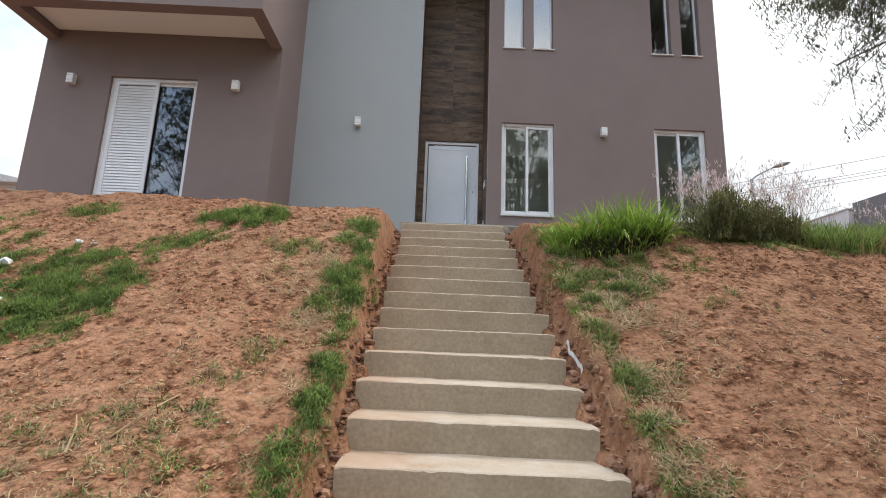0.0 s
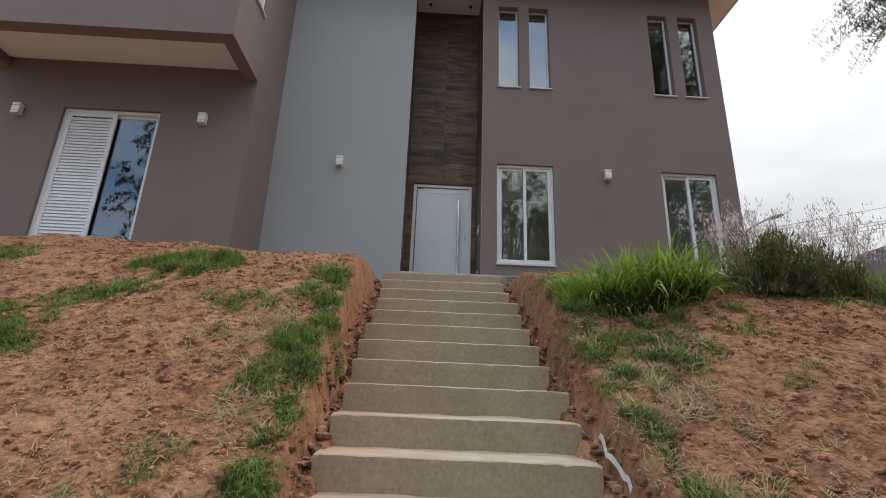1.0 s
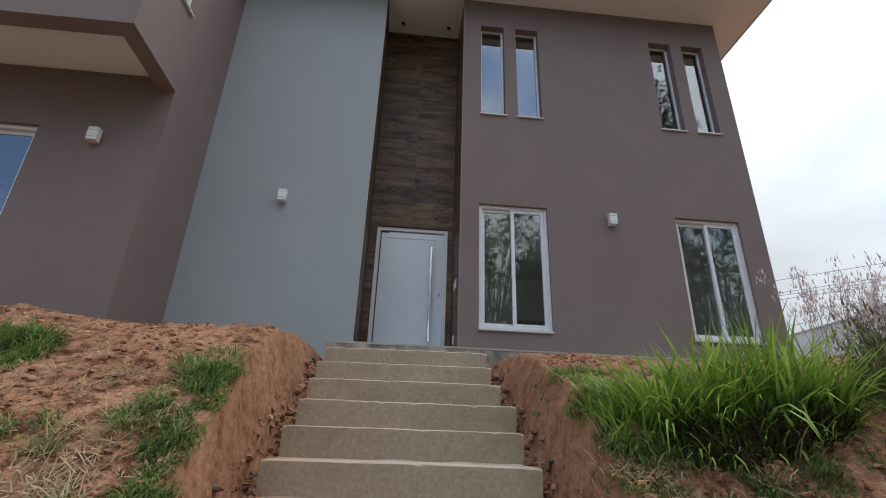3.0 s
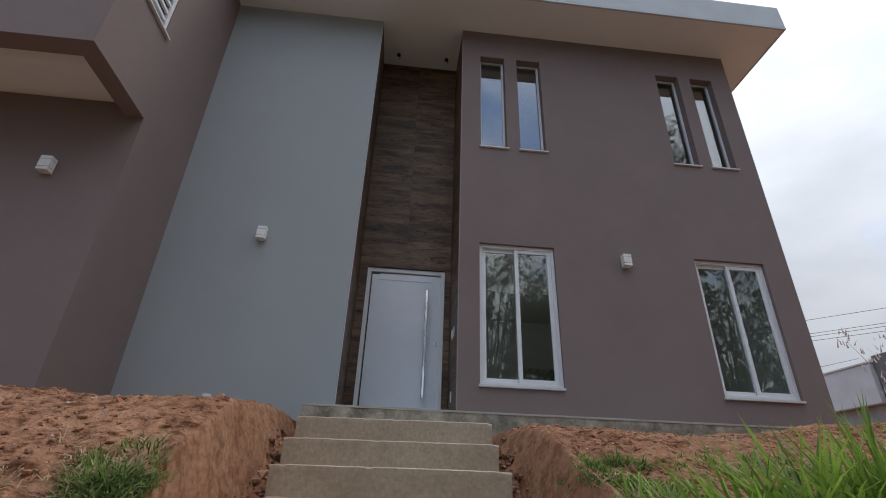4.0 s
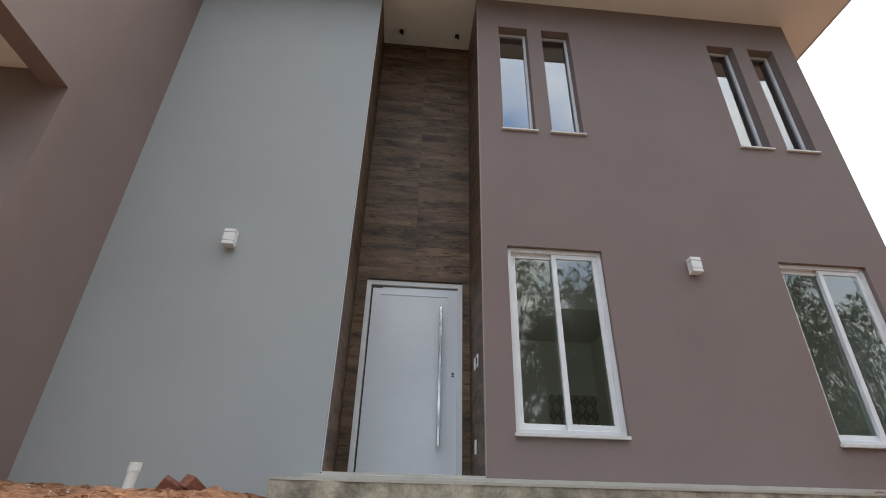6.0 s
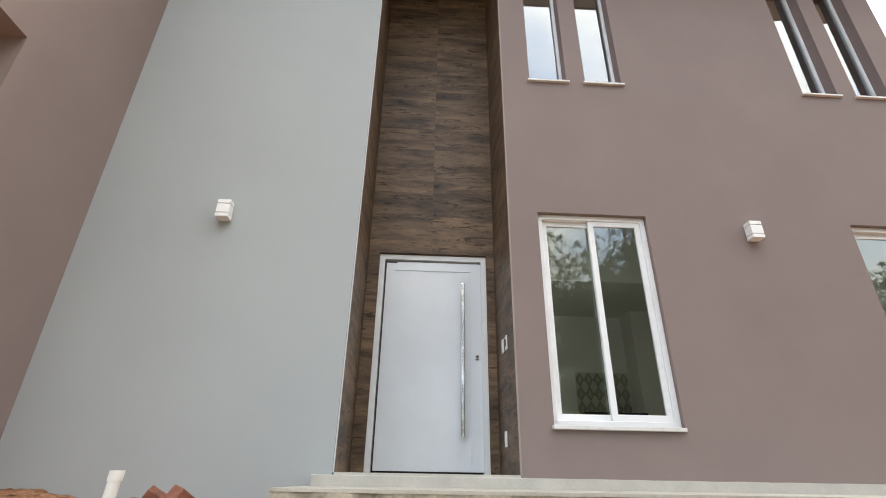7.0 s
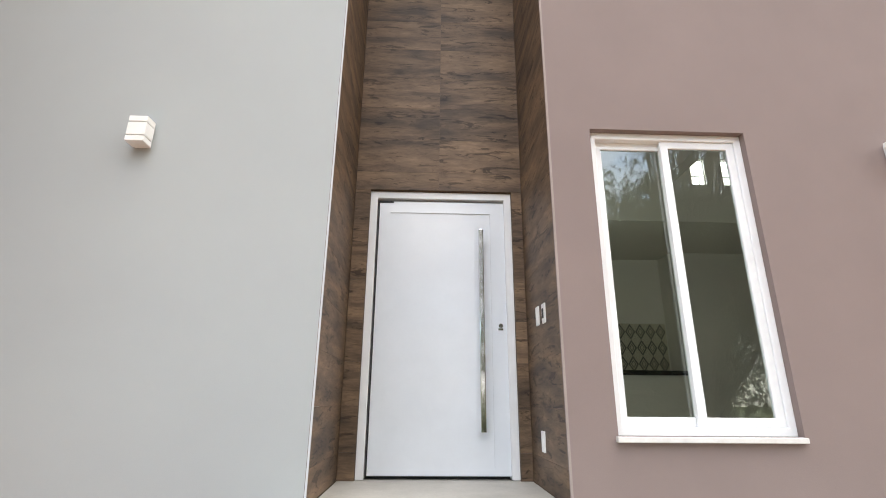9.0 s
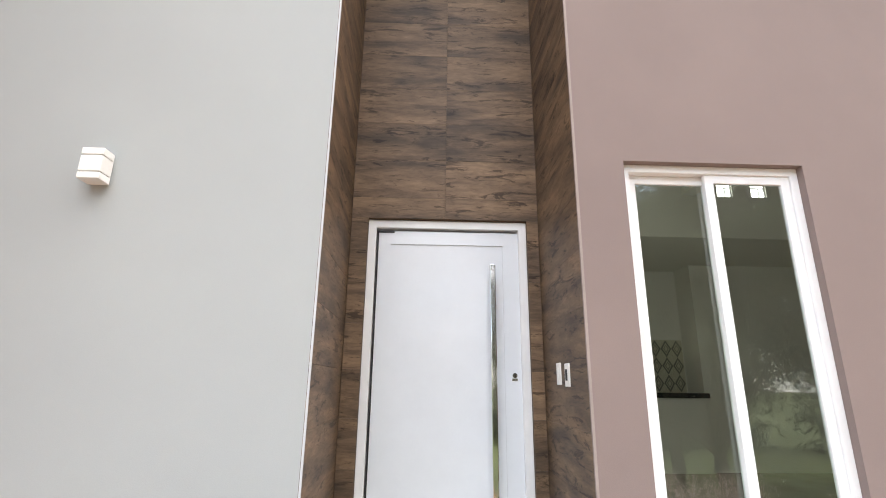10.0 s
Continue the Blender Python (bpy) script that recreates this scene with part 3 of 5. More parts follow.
def slot_window(x0, x1, z0, z1, y):
    f = 0.032
    w = part("window", ring(x0, x1, z0, z1, f, y, y + 0.06), WHITE_METAL, house, "narrow upright white aluminium window")
    p = part("pane", boxes((x0 + f - 0.004, x1 - f + 0.004, y + 0.02, y + 0.026, z0 + f - 0.004, z1 - f + 0.004)), PANE_COAT, w, "glass reflecting the sky")
    p.visible_shadow = False
    part("sill", boxes((x0 - 0.025, x1 + 0.025, FY - 0.03, y + 0.02, z0 - 0.022, z0), bevel=0.003), STONE_SILL, w)


for a, b in UP_WIN:
    slot_window(a, b, UZ0, UZ1, FY + 0.115)

# shuttered sliding door under the overhang
y = BY + 0.05
X0, X1, Z0, Z1 = -5.545, -4.11, FLOOR, 5.945
f = 0.05
lw = part("window", ring(X0, X1, Z0, Z1, f, y, y + 0.11), WHITE_METAL, house, "white aluminium sliding door with a louvred shutter")
sx0, sx1 = X0 + f, -4.77
sh = part("shutter", ring(sx0, sx1, Z0 + f, Z1 - f, 0.062, y + 0.005, y + 0.035), WHITE_METAL, lw, "white louvred shutter")
zz = Z0 + f + 0.10
slat_bm = bmesh.new()
box(slat_bm, sx0 + 0.055, sx1 - 0.055, -0.0265, 0.0265, -0.0035, 0.0035, turn=pose(0, 0, 0, 72))
slat = mesh_of(slat_bm, "slat")
slat.materials.append(WHITE_METAL)
while zz < Z1 - f - 0.08:
    ob = new("slat", slat)
    ob.location = (0, y + 0.022, zz)
    under(ob, sh)
    zz += 0.05
part("pane", boxes((sx1 - 0.1, X1 - f - 0.05, y + 0.062, y + 0.068, Z0 + f + 0.05, Z1 - f - 0.05)), PANE_DARK, lw, "dark glass reflecting blue sky").visible_shadow = False
part("sash", ring(sx1 - 0.15, X1 - f, Z0 + f, Z1 - f, 0.048, y + 0.05, y + 0.08), WHITE_METAL, lw)

# louvred window in the side of the upper block
xs = BX1 - 0.07
y0, y1, z0, z1 = BF + 0.22, 8.67, 7.66, 8.72
f = 0.05
sw = part("window", ring(y0, y1, z0, z1, f, xs, xs + 0.06, side=True), WHITE_METAL, house, "white aluminium window with horizontal bars")
part("sill", boxes((xs + 0.02, BX1 + 0.035, y0 - 0.05, y1 + 0.07, z0 - 0.025, z0)), STONE_SILL, sw)
for i in range(1, 8):
    zc = z0 + f + i * (z1 - z0 - 2 * f) / 8
    part("bar", boxes((xs + 0.015, xs + 0.045, y0 + f, y1 - f, zc - 0.02, zc + 0.02)), WHITE_METAL, sw)
part("pane", boxes((xs + 0.002, xs + 0.008, y0 + f, y1 - f, z0 + f, z1 - f)), PANE_DARK, sw).visible_shadow = False

# ---- entrance door ----
DX0, DX1, DZ0, DZ1, DY = -0.315, 0.808, 3.795, 5.91, 10.925
f = 0.062
door = part("door", ring(DX0, DX1, DZ0, DZ1, f - 0.004, DY, DY + 0.1, open_foot=True), WHITE_METAL, house, "tall white entrance door in a white metal frame")
lx0, lx1, lz0, lz1 = DX0 + f + 0.012, DX1 - f + 0.006, DZ0 + 0.022, DZ1 - f - 0.012
part("leaf", boxes((lx0, lx1, DY + 0.022, DY + 0.07, lz0, lz1), bevel=0.004), DOOR_WHITE, door, "glossy white door leaf")
part("rebate", boxes((DX0 + f, DX1 - f + 0.01, DY + 0.08, DY + 0.095, DZ0, DZ1 - f)), DARK, door)
part("trim", boxes((lx0 + 0.09, lx1 - 0.11, DY + 0.014, DY + 0.0225, lz1 - 0.10, lz1 - 0.088), (lx1 - 0.115, lx1 - 0.108, DY + 0.016, DY + 0.0225, lz0 + 0.05, lz1 - 0.1)), DOOR_WHITE, door)
bm = bmesh.new()
box(bm, 0.537, 0.575, DY - 0.06, DY - 0.04, 4.10, 5.585, bevel=0.006)
handle = part("handle", bm, CHROME, door, "long polished chrome pull bar")
for hz in (4.22, 5.45):
    bm = bmesh.new()
    rod(bm, (0.556, DY - 0.045, hz), (0.556, DY + 0.022, hz), 0.011)
    part("standoff", bm, CHROME, handle)
bm = bmesh.new()
rod(bm, (0.703, DY + 0.01, 4.845), (0.703, DY + 0.023, 4.845), 0.016, n=18)
box(bm, 0.685, 0.721, DY + 0.018, DY + 0.0225, 4.812, 4.826)
lock = part("lock", bm, CHROME, door, "small chrome lock cylinder")
part("keyhole", boxes((0.70, 0.706, DY + 0.008, DY + 0.0105, 4.838, 4.853)), DARK, lock)
part("hinge", boxes((lx0 - 0.004, lx0 + 0.11, DY + 0.016, DY + 0.0225, lz1 - 0.016, lz1 - 0.004)), DARK, door)
part("hinge_gap", boxes((lx0 - 0.010, lx0 - 0.003, DY + 0.03, DY + 0.06, lz0, lz1)), DARK, door)

# ---- wood-look tiles of the recess ----
def tile_mesh(sx, sy, sz):
    bm = bmesh.new()
    box(bm, -sx / 2, sx / 2, -sy / 2, sy / 2, -sz / 2, sz / 2)
    me = mesh_of(bm, "tile")
    me.materials.append(WOOD_TILE)
    return me


def lay(mesh, x, y, z, parent):
    ob = new("tile", mesh)
    ob.location = (x, y, z)
    under(ob, parent)


ROW, GAP = 0.30, 0.0016
WX0, WX1 = -0.433, 0.89
LINTEL, JOINT = 5.915, 6.07          # underside of the cladding over the door, first level joint above it
half = (WX1 - WX0) / 2
side_y = (FY + 10.898) / 2


def courses(foot, top):
    """The courses of tiles from foot to top, cut where they meet either; their joints keep to one level all round."""
    z = JOINT - ROW * math.ceil((JOINT - foot) / ROW - 1e-6)
    while z < top - 0.01:
        a, b = max(z, foot), min(z + ROW, top)
        if b - a > 0.02:
            yield a, b
        z += ROW


cut = {}
def course(kind, sx, sy, x, y, a, b):
    key = kind, round(b - a, 3)
    if key not in cut:
        cut[key] = tile_mesh(sx - GAP, sy, b - a - GAP) if kind != "side" else tile_mesh(sx, sy - GAP, b - a - GAP)
    lay(cut[key], x, y, (a + b) / 2, recess)


for a, b in courses(LINTEL, 9.99):
    course("back", half, 0.012, WX0 + half / 2, 10.904, a, b)
    course("back", half, 0.012, WX1 - half / 2, 10.904, a, b)
for a, b in courses(FLOOR + 0.005, 9.99):
    course("side", 0.010, 10.898 - FY, -0.440, side_y, a, b)
    course("side", 0.010, 10.898 - FY, 0.897, side_y, a, b)
for a, b in courses(FLOOR + 0.005, LINTEL):
    course("left jamb", DX0 - WX0, 0.012, (WX0 + DX0) / 2, 10.904, a, b)
    course("right jamb", WX1 - DX1, 0.012, (WX1 + DX1) / 2, 10.904, a, b)

# ---- fittings on the house ----
def wall_lamp(x, y, z):
    t = thing("wall_lamp", (x, y, z), "small white cube wall lamp with two grooves", "wall lamp", "wall lamps of the house")
    w, d = 0.055, 0.1
    def ring(za, zb):
        bm = bmesh.new()
        box(bm, x - w, x + w, y - d, y - 0.012, z + za, z + zb, bevel=0.004)
        return bm
    part("body", ring(-0.043, 0.04), LAMP_WHITE, t)
    part("cap", ring(0.047, 0.083), LAMP_WHITE, t)
    part("skirt", ring(-0.083, -0.05), LAMP_WHITE, t)
    part("core", boxes((x - w + 0.012, x + w - 0.012, y - d + 0.012, y - 0.012, z - 0.07, z + 0.07)), LAMP_WHITE, t)
    part("backplate", boxes((x - 0.045, x + 0.045, y - 0.014, y + 0.001, z - 0.08, z + 0.07)), LAMP_WHITE, t)


for lx, ly in ((-1.59, FY), (3.12, FY), (-3.45, BY), (-6.15, BY)):
    wall_lamp(lx, ly, 5.83)


def switch(y, z, n):
    t = thing("switch_plate", (0.892, y, z), "white switch plate on brown wood-look tiles", "switch", "switch plates by the door")
    part("plate", boxes((0.882, 0.893, y - 0.037, y + 0.037, z - 0.062, z + 0.062), bevel=0.003), LAMP_WHITE, t)
    part("rocker", boxes((0.878, 0.8822, y - 0.014, y + 0.014, z - 0.03, z + 0.03)), DARK if n else LAMP_WHITE, t)


switch(10.53, 4.85, 0)
switch(10.36, 4.84, 1)
switch(10.54, 4.07, 0)
for hx in (-0.17, 0.685):
    t = thing("downlight_socket", (hx, 10.67, 10.0), "open round socket in the soffit with loose wires", "light socket", "sockets in the soffit")
    bm = bmesh.new()
    rod(bm, (hx, 10.67, 9.98), (hx, 10.67, 10.001), 0.035, n=14)
    part("hole", bm, DARK, t)
    bm = bmesh.new()
    rod(bm, (hx, 10.67, 9.98), (hx + 0.03, 10.65, 9.90), 0.006, n=6)
    rod(bm, (hx + 0.03, 10.65, 9.90), (hx + 0.01, 10.64, 9.87), 0.006, n=6)
    part("wire", bm, DARK, t)
for lx in (3.42, 3.82):
    w = part("window", ring(lx, lx + 0.18, 6.9, 7.24, 0.012, 12.72, 12.76), WHITE_METAL, house, "small high inner window with a bright pane")
    part("pane", boxes((lx + 0.01, lx + 0.17, 12.735, 12.74, 6.91, 7.23)), BRIGHT_PANE, w, "pane that glows in place of daylight behind it")
    part("bar", boxes((lx + 0.012, lx + 0.168, 12.722, 12.734, 7.01, 7.025), (lx + 0.1, lx + 0.112, 12.722, 12.734, 6.912, 7.01)), WHITE_METAL, w)
# kitchen corner seen through the glass
k = thing("kitchen_counter", (3.2, 14.1, FLOOR), "black stone counter on a white base in the room", "counter")
part("worktop", boxes((2.7, 3.66, 13.8, 14.35, 4.66, 4.72)), COUNTER, k)
part("base", boxes((2.72, 3.64, 13.85, 14.35, FLOOR, 4.66)), ROOM_WHITE, k)
PAT = material("patterned_tile", (0.5, 0.46, 0.36), 0.4, vary=0.05, bump=0.0)
PAT2 = material("patterned_tile_dark", (0.13, 0.125, 0.11), 0.4, vary=0.05, bump=0.0)
sp = thing("tile_splashback", (3.2, 14.34, 4.72), "splashback tiled in a grey diamond pattern", "splashback")
part("panel", boxes((2.76, 3.66, 14.335, 14.35, 4.72, 5.42)), PAT, sp)
bm = bmesh.new()
for i in range(6):
    for j in range(3):
        cx, cz = 3.58 - i * 0.15, 4.84 + j * 0.23
        for s in (1.0, 0.5):
            q = [bm.verts.new((cx + s * 0.075 * a, 14.332 - (1 - s) * 0.002, cz + s * 0.115 * b)) for a, b in ((1, 0), (0, 1), (-1, 0), (0, -1))]
            r = [bm.verts.new((cx + s * 0.05 * a, 14.332 - (1 - s) * 0.002, cz + s * 0.08 * b)) for a, b in ((1, 0), (0, 1), (-1, 0), (0, -1))]
            for e in range(4):
                bm.faces.new([q[e], q[(e + 1) % 4], r[(e + 1) % 4], r[e]])
part("diamonds", bm, PAT2, sp)

# ---- plants and loose matter on the slope ----
GRASS = material("short_grass", (0.285, 0.37, 0.105), 0.6, vary=0.25, scale=6, second=(0.11, 0.165, 0.048), bump=0.0, island=0.6, through_light=0.45, spec=0.3)
TALL_GRASS = material("tall_grass", (0.34, 0.47, 0.08), 0.5, vary=0.15, scale=5, second=(0.15, 0.25, 0.04), bump=0.0, island=0.4, through_light=0.4, spec=0.35)
WEED = material("dark_weed", (0.25, 0.26, 0.115), 0.6, vary=0.2, scale=5, second=(0.15, 0.15, 0.075), bump=0.0, island=0.45, through_light=0.3, spec=0.3)
STRAW = material("dry_straw", (0.48, 0.37, 0.215), 0.8, vary=0.2, scale=5, second=(0.3, 0.205, 0.11), bump=0.0, island=0.35, through_light=0.15, spec=0.2)
PLUME = material("pink_plume", (0.8, 0.66, 0.67), 0.8, vary=0.15, scale=6, second=(0.62, 0.52, 0.5), bump=0.0, island=0.3, through_light=0.4, spec=0.2)
LEAF = material("tree_leaf", (0.13, 0.15, 0.09), 0.55, vary=0.2, scale=4, second=(0.08, 0.1, 0.06), bump=0.0, island=0.4, through_light=0.35, spec=0.3)
BARK = material("bark", (0.14, 0.11, 0.085), 0.9, vary=0.4, scale=9, bump=0.8, bump_scale=25)
CLOD = material("soil_clod", (0.43, 0.22, 0.125), 0.95, vary=0.35, scale=6, second=(0.29, 0.135, 0.078), bump=0.7, bump_scale=60, island=0.35, spec=0.15)
RUBBLE = material("rubble", (0.37, 0.2, 0.12), 0.95, vary=0.35, scale=8, second=(0.2, 0.12, 0.085), bump=0.7, bump_scale=50, island=0.4, spec=0.15)
STONE = material("pale_pebble", (0.6, 0.55, 0.48), 0.9, vary=0.2, scale=10, bump=0.3, island=0.3)
PLASTIC = material("torn_plastic", (0.88, 0.88, 0.87), 0.45, vary=0.08, bump=0.1, bump_scale=20)
BRICK = material("broken_brick", (0.28, 0.11, 0.07), 0.95, vary=0.3, scale=14, bump=0.6, bump_scale=60)

rng = np.random.default_rng(5)


def blades(name, base, length, heading, lean, width, mat, label, category, segments=2, droop=1.0, on_slope=False):
    """Bent, tapering blades as one mesh: base points, lengths, headings, leans from the upright and widths."""
    n = len(base)
    base, length, heading, lean, width = (np.asarray(a, float) for a in (base, length, heading, lean, width))
    out = np.stack([np.cos(heading), np.sin(heading), np.zeros(n)], 1)
    sidew = np.stack([-np.sin(heading), np.cos(heading), np.zeros(n)], 1) * (width / 2)[:, None]
    verts = np.zeros((n, 2 * segments + 1, 3))
    p = base.copy()
    for s in range(segments + 1):
        t = s / segments
        if s == segments:
            verts[:, 2 * s] = p
        else:
            w = (1 - 0.55 * t)
            verts[:, 2 * s], verts[:, 2 * s + 1] = p - sidew * w, p + sidew * w
            a = lean * (0.45 + droop * 1.3 * t)
            p = p + (out * np.sin(a)[:, None] + np.array([0, 0, 1]) * np.cos(a)[:, None]) * (length / segments)[:, None]
    if on_slope:
        g = np.array([((bank(x + 0.1, y) - bank(x - 0.1, y)) / 0.2, (bank(x, y + 0.1) - bank(x, y - 0.1)) / 0.2) for x, y, _ in base.tolist()])
        verts[..., 2] += ((verts[..., :2] - base[:, None, :2]) * g[:, None]).sum(2)
    k = 2 * segments + 1
    off = (np.arange(n) * k)[:, None]
    quads = np.concatenate([off + np.array([[2 * s, 2 * s + 1, 2 * s + 3, 2 * s + 2]]) for s in range(segments - 1)], 0) if segments > 1 else np.zeros((0, 4), int)
    tris = off + np.array([[2 * segments - 2, 2 * segments - 1, 2 * segments]])
    me = bpy.data.meshes.new(name)
    me.from_pydata(verts.reshape(-1, 3).tolist(), [], quads.tolist() + tris.tolist())
    me.materials.append(mat)
    return me


def scatter(blobs, per_m2, edge=0.6):
    """Ground points in round patches (x, y, radius, weight) with ragged edges."""
    pts = []
    for x, y, r, w in blobs:
        for _ in range(int(per_m2 * w * math.pi * r * r * 1.4)):
            a, d = rng.uniform(0, 2 * math.pi), r * 1.2 * math.sqrt(rng.uniform())
            px, py = x + d * math.cos(a), y + d * math.sin(a) * 0.9
            lim = r * (1 - edge * 0.5 + edge * noise.noise(Vector((px * 5, py * 5, 3))))
            if d < lim and noise.noise(Vector((px * 11, py * 11, 8))) > -0.12:
                if STAIR_L - 0.4 * left_gap(py) - 0.02 < px < STAIR_R + 0.05:
                    continue
                pts.append((px, py, ground_height(px, py) - 0.008))
    return pts


GREEN = [(-3.9, 5.51, 1.1, 1.2), (-3.3, 5.7, 0.8, 1.3), (-3, 5.18, 0.6, 1.3), (-2.8, 5.6, 0.4, 1), (-4.6, 6.08, 0.8, 0.7), (-5.2, 6.55, 0.7, 0.5), (-4.09, 7.07, 0.4, 0.8), (-2.52, 6.36, 0.38, 1), (-2.85, 6.27, 0.3, 0.9),
         (-2.4, 6.91, 0.46, 1.3), (-1.95, 6.74, 0.42, 1.3), (-1.46, 6.12, 0.3, 0.9), (-1.38, 5.65, 0.16, 0.3), (1.43, 5.51, 0.35, 0.5), (1.58, 5.79, 0.4, 0.6), (1.33, 5.74, 0.3, 0.6), (1.78, 5.7, 0.35, 0.5), (2.3, 5.74, 0.3, 0.35),
         (1.32, 7.02, 0.32, 1), (1.34, 6.65, 0.34, 1), (1.38, 6.31, 0.36, 1), (1.36, 5.98, 0.36, 0.45), (1.28, 5.41, 0.24, 0.4), (1.53, 5.7, 0.42, 0.3), (1.82, 5.51, 0.34, 0.35), (1.48, 4.56, 0.24, 0.45), (1.22, 5.13, 0.18, 0.45),
         (1.22, 4.84, 0.16, 0.35), (1.22, 4.46, 0.17, 0.35), (1.28, 3.8, 0.28, 0.3), (1.85, 5.93, 0.45, 0.25), (3.9, 6.46, 0.8, 0.9), (4.7, 6.65, 0.9, 0.9), (5.5, 6.74, 1, 0.7), (4.3, 7.12, 0.9, 0.6), (3, 6.4, 0.5, 0.4),
         (2, 7.02, 0.5, 0.3), (2.3, 5.22, 0.16, 0.3), (2.6, 5.13, 0.12, 0.25), (-1.22, 3.8, 0.6, 0.2), (-1.62, 4.18, 0.5, 0.16), (-1.32, 4.65, 0.4, 0.16), (-2.1, 3.89, 0.5, 0.18), (-1.02, 3.42, 0.4, 0.2), (-0.86, 6.48, 0.24, 1.3),
         (-0.92, 6.26, 0.2, 1.2), (-0.78, 6.6, 0.16, 1.1), (-0.98, 6.66, 0.2, 1), (-0.73, 5.84, 0.17, 1.3), (-0.86, 5.74, 0.2, 1.3), (-0.7, 5.98, 0.14, 1.2), (-0.8, 6.1, 0.14, 0.8), (-0.78, 5.5, 0.2, 1.3), (-0.85, 5.37, 0.24, 1.3),
         (-0.86, 5.22, 0.2, 1.2), (-1.02, 5.3, 0.14, 0.8), (-0.72, 4.95, 0.12, 1.2), (-0.68, 4.57, 0.1, 1.2), (-0.69, 4.31, 0.11, 1.2), (-0.67, 3.97, 0.13, 1.2)]
for i in range(24):
    yy = 3.4 + 0.15 * i
    if yy < 6.75:
        GREEN.append((STAIR_L - left_gap(yy) - 0.09, yy, (0.13 if yy > 4.9 else 0.1) + 0.03 * math.sin(i * 1.7), 1.0))
    if i % 3:
        GREEN.append((STAIR_R + right_gap(yy) + 0.11, yy, 0.14, 0.7))


def tufts(places, count, spread, l0, l1, lean, w0, w1, least=0.3):
    """Small rounded tufts: blades that spread from each place and lie on the slope there."""
    base, ln, hd, le, wd = [], [], [], [], []
    for x, y, z in places:
        tall = 0.8 + 0.7 * max(-0.3, noise.noise(Vector((x * 3.5, y * 3.5, 6)))) + 1.1 * max(-0.35, noise.noise(Vector((x * 8, y * 8, 2))))
        gx, gy = (bank(x + 0.1, y) - bank(x - 0.1, y)) / 0.2, (bank(x, y + 0.1) - bank(x, y - 0.1)) / 0.2
        m = max(6, int(count * rng.uniform(0.6, 1.3)))
        a, d = rng.uniform(0, 6.28, m), spread * np.sqrt(rng.uniform(0, 1, m))
        dx, dy = d * np.cos(a), d * np.sin(a)
        base.append(np.stack([x + dx, y + dy, z + gx * dx + gy * dy], 1))
        ln.append(rng.uniform(l0, l1, m) * tall)
        hd.append(np.where(rng.uniform(0, 1, m) < 0.25, -1.57 + rng.normal(0, 0.7, m), a + rng.normal(0, 0.7, m)))
        le.append(rng.uniform(lean * least, lean, m))
        wd.append(rng.uniform(w0, w1, m))
    return tuple(np.concatenate(v) for v in (base, ln, hd, le, wd))


EDGE = [(STAIR_L - left_gap(3.4 + 0.1 * i) - 0.07, 3.4 + 0.1 * i, 0.1, 1.0) for i in range(34)] + [(STAIR_R + right_gap(3.4 + 0.1 * i) + 0.07, 3.4 + 0.1 * i, 0.09, 0.55) for i in range(36)]
me = blades("grass", *tufts(scatter(GREEN, 620, 0.6) + scatter(EDGE, 520, 0.25), 30, 0.05, 0.03, 0.1, 2.6, 0.004, 0.0085), GRASS, "", "", segments=3)
tagged(part("grass", me, None), "ragged patches of short dark green grass on bare soil", "grass", kind="stuff")
THICK = [(-2.45, 6.87, 0.34, 1), (-2.1, 6.8, 0.28, 1), (-1.92, 6.69, 0.26, 1), (-0.88, 6.74, 0.22, 1), (-0.82, 5.7, 0.2, 0.7), (-0.82, 5.32, 0.18, 0.7), (-2.55, 6.31, 0.2, 0.8), (-3.3, 5.51, 0.5, 0.8)]
me = blades("thick_grass", *tufts(scatter(THICK, 260, 0.5), 30, 0.06, 0.06, 0.14, 1.8, 0.004, 0.008), GRASS, "", "", segments=3)
tagged(part("thick_grass", me, None), "thick dark tufts of grass on the bank", "grass", kind="stuff")

HAY = [(1.2, 3.89, 0.2, 1), (1.2, 4.27, 0.2, 1), (1.22, 4.65, 0.22, 1), (1.24, 5.03, 0.24, 1), (1.28, 5.41, 0.26, 1), (1.3, 5.79, 0.28, 1), (1.28, 6.17, 0.24, 0.9), (1.28, 6.55, 0.2, 0.8), (1.43, 5.13, 0.26, 0.8), (1.58, 5.41, 0.3, 0.6), (1.6, 5.75, 0.35, 0.6), (1.85, 5.6, 0.3, 0.5), (1.7, 4.94, 0.3, 0.35), (1.4, 4.46, 0.24, 0.5),
       (-0.97, 5.51, 0.35, 0.5), (-0.87, 5.03, 0.3, 0.6), (-0.92, 6.08, 0.3, 0.5), (-0.97, 6.65, 0.35, 0.6), (-1.22, 5.89, 0.3, 0.3), (-1.32, 5.51, 0.3, 0.25), (-0.84, 4.46, 0.2, 0.3), (-1.52, 6.27, 0.4, 0.12), (-1.17, 4.84, 0.3, 0.15)]
me = blades("hay", *tufts([(x, y, z + 0.02) for x, y, z in scatter(HAY, 620, 0.6)], 14, 0.06, 0.025, 0.085, 3.0, 0.003, 0.007, 0.55), STRAW, "", "", segments=3, droop=0.08, on_slope=True)
tagged(part("dry_grass", me, None), "bleached dry grass lying among the green tufts", "grass", kind="stuff")

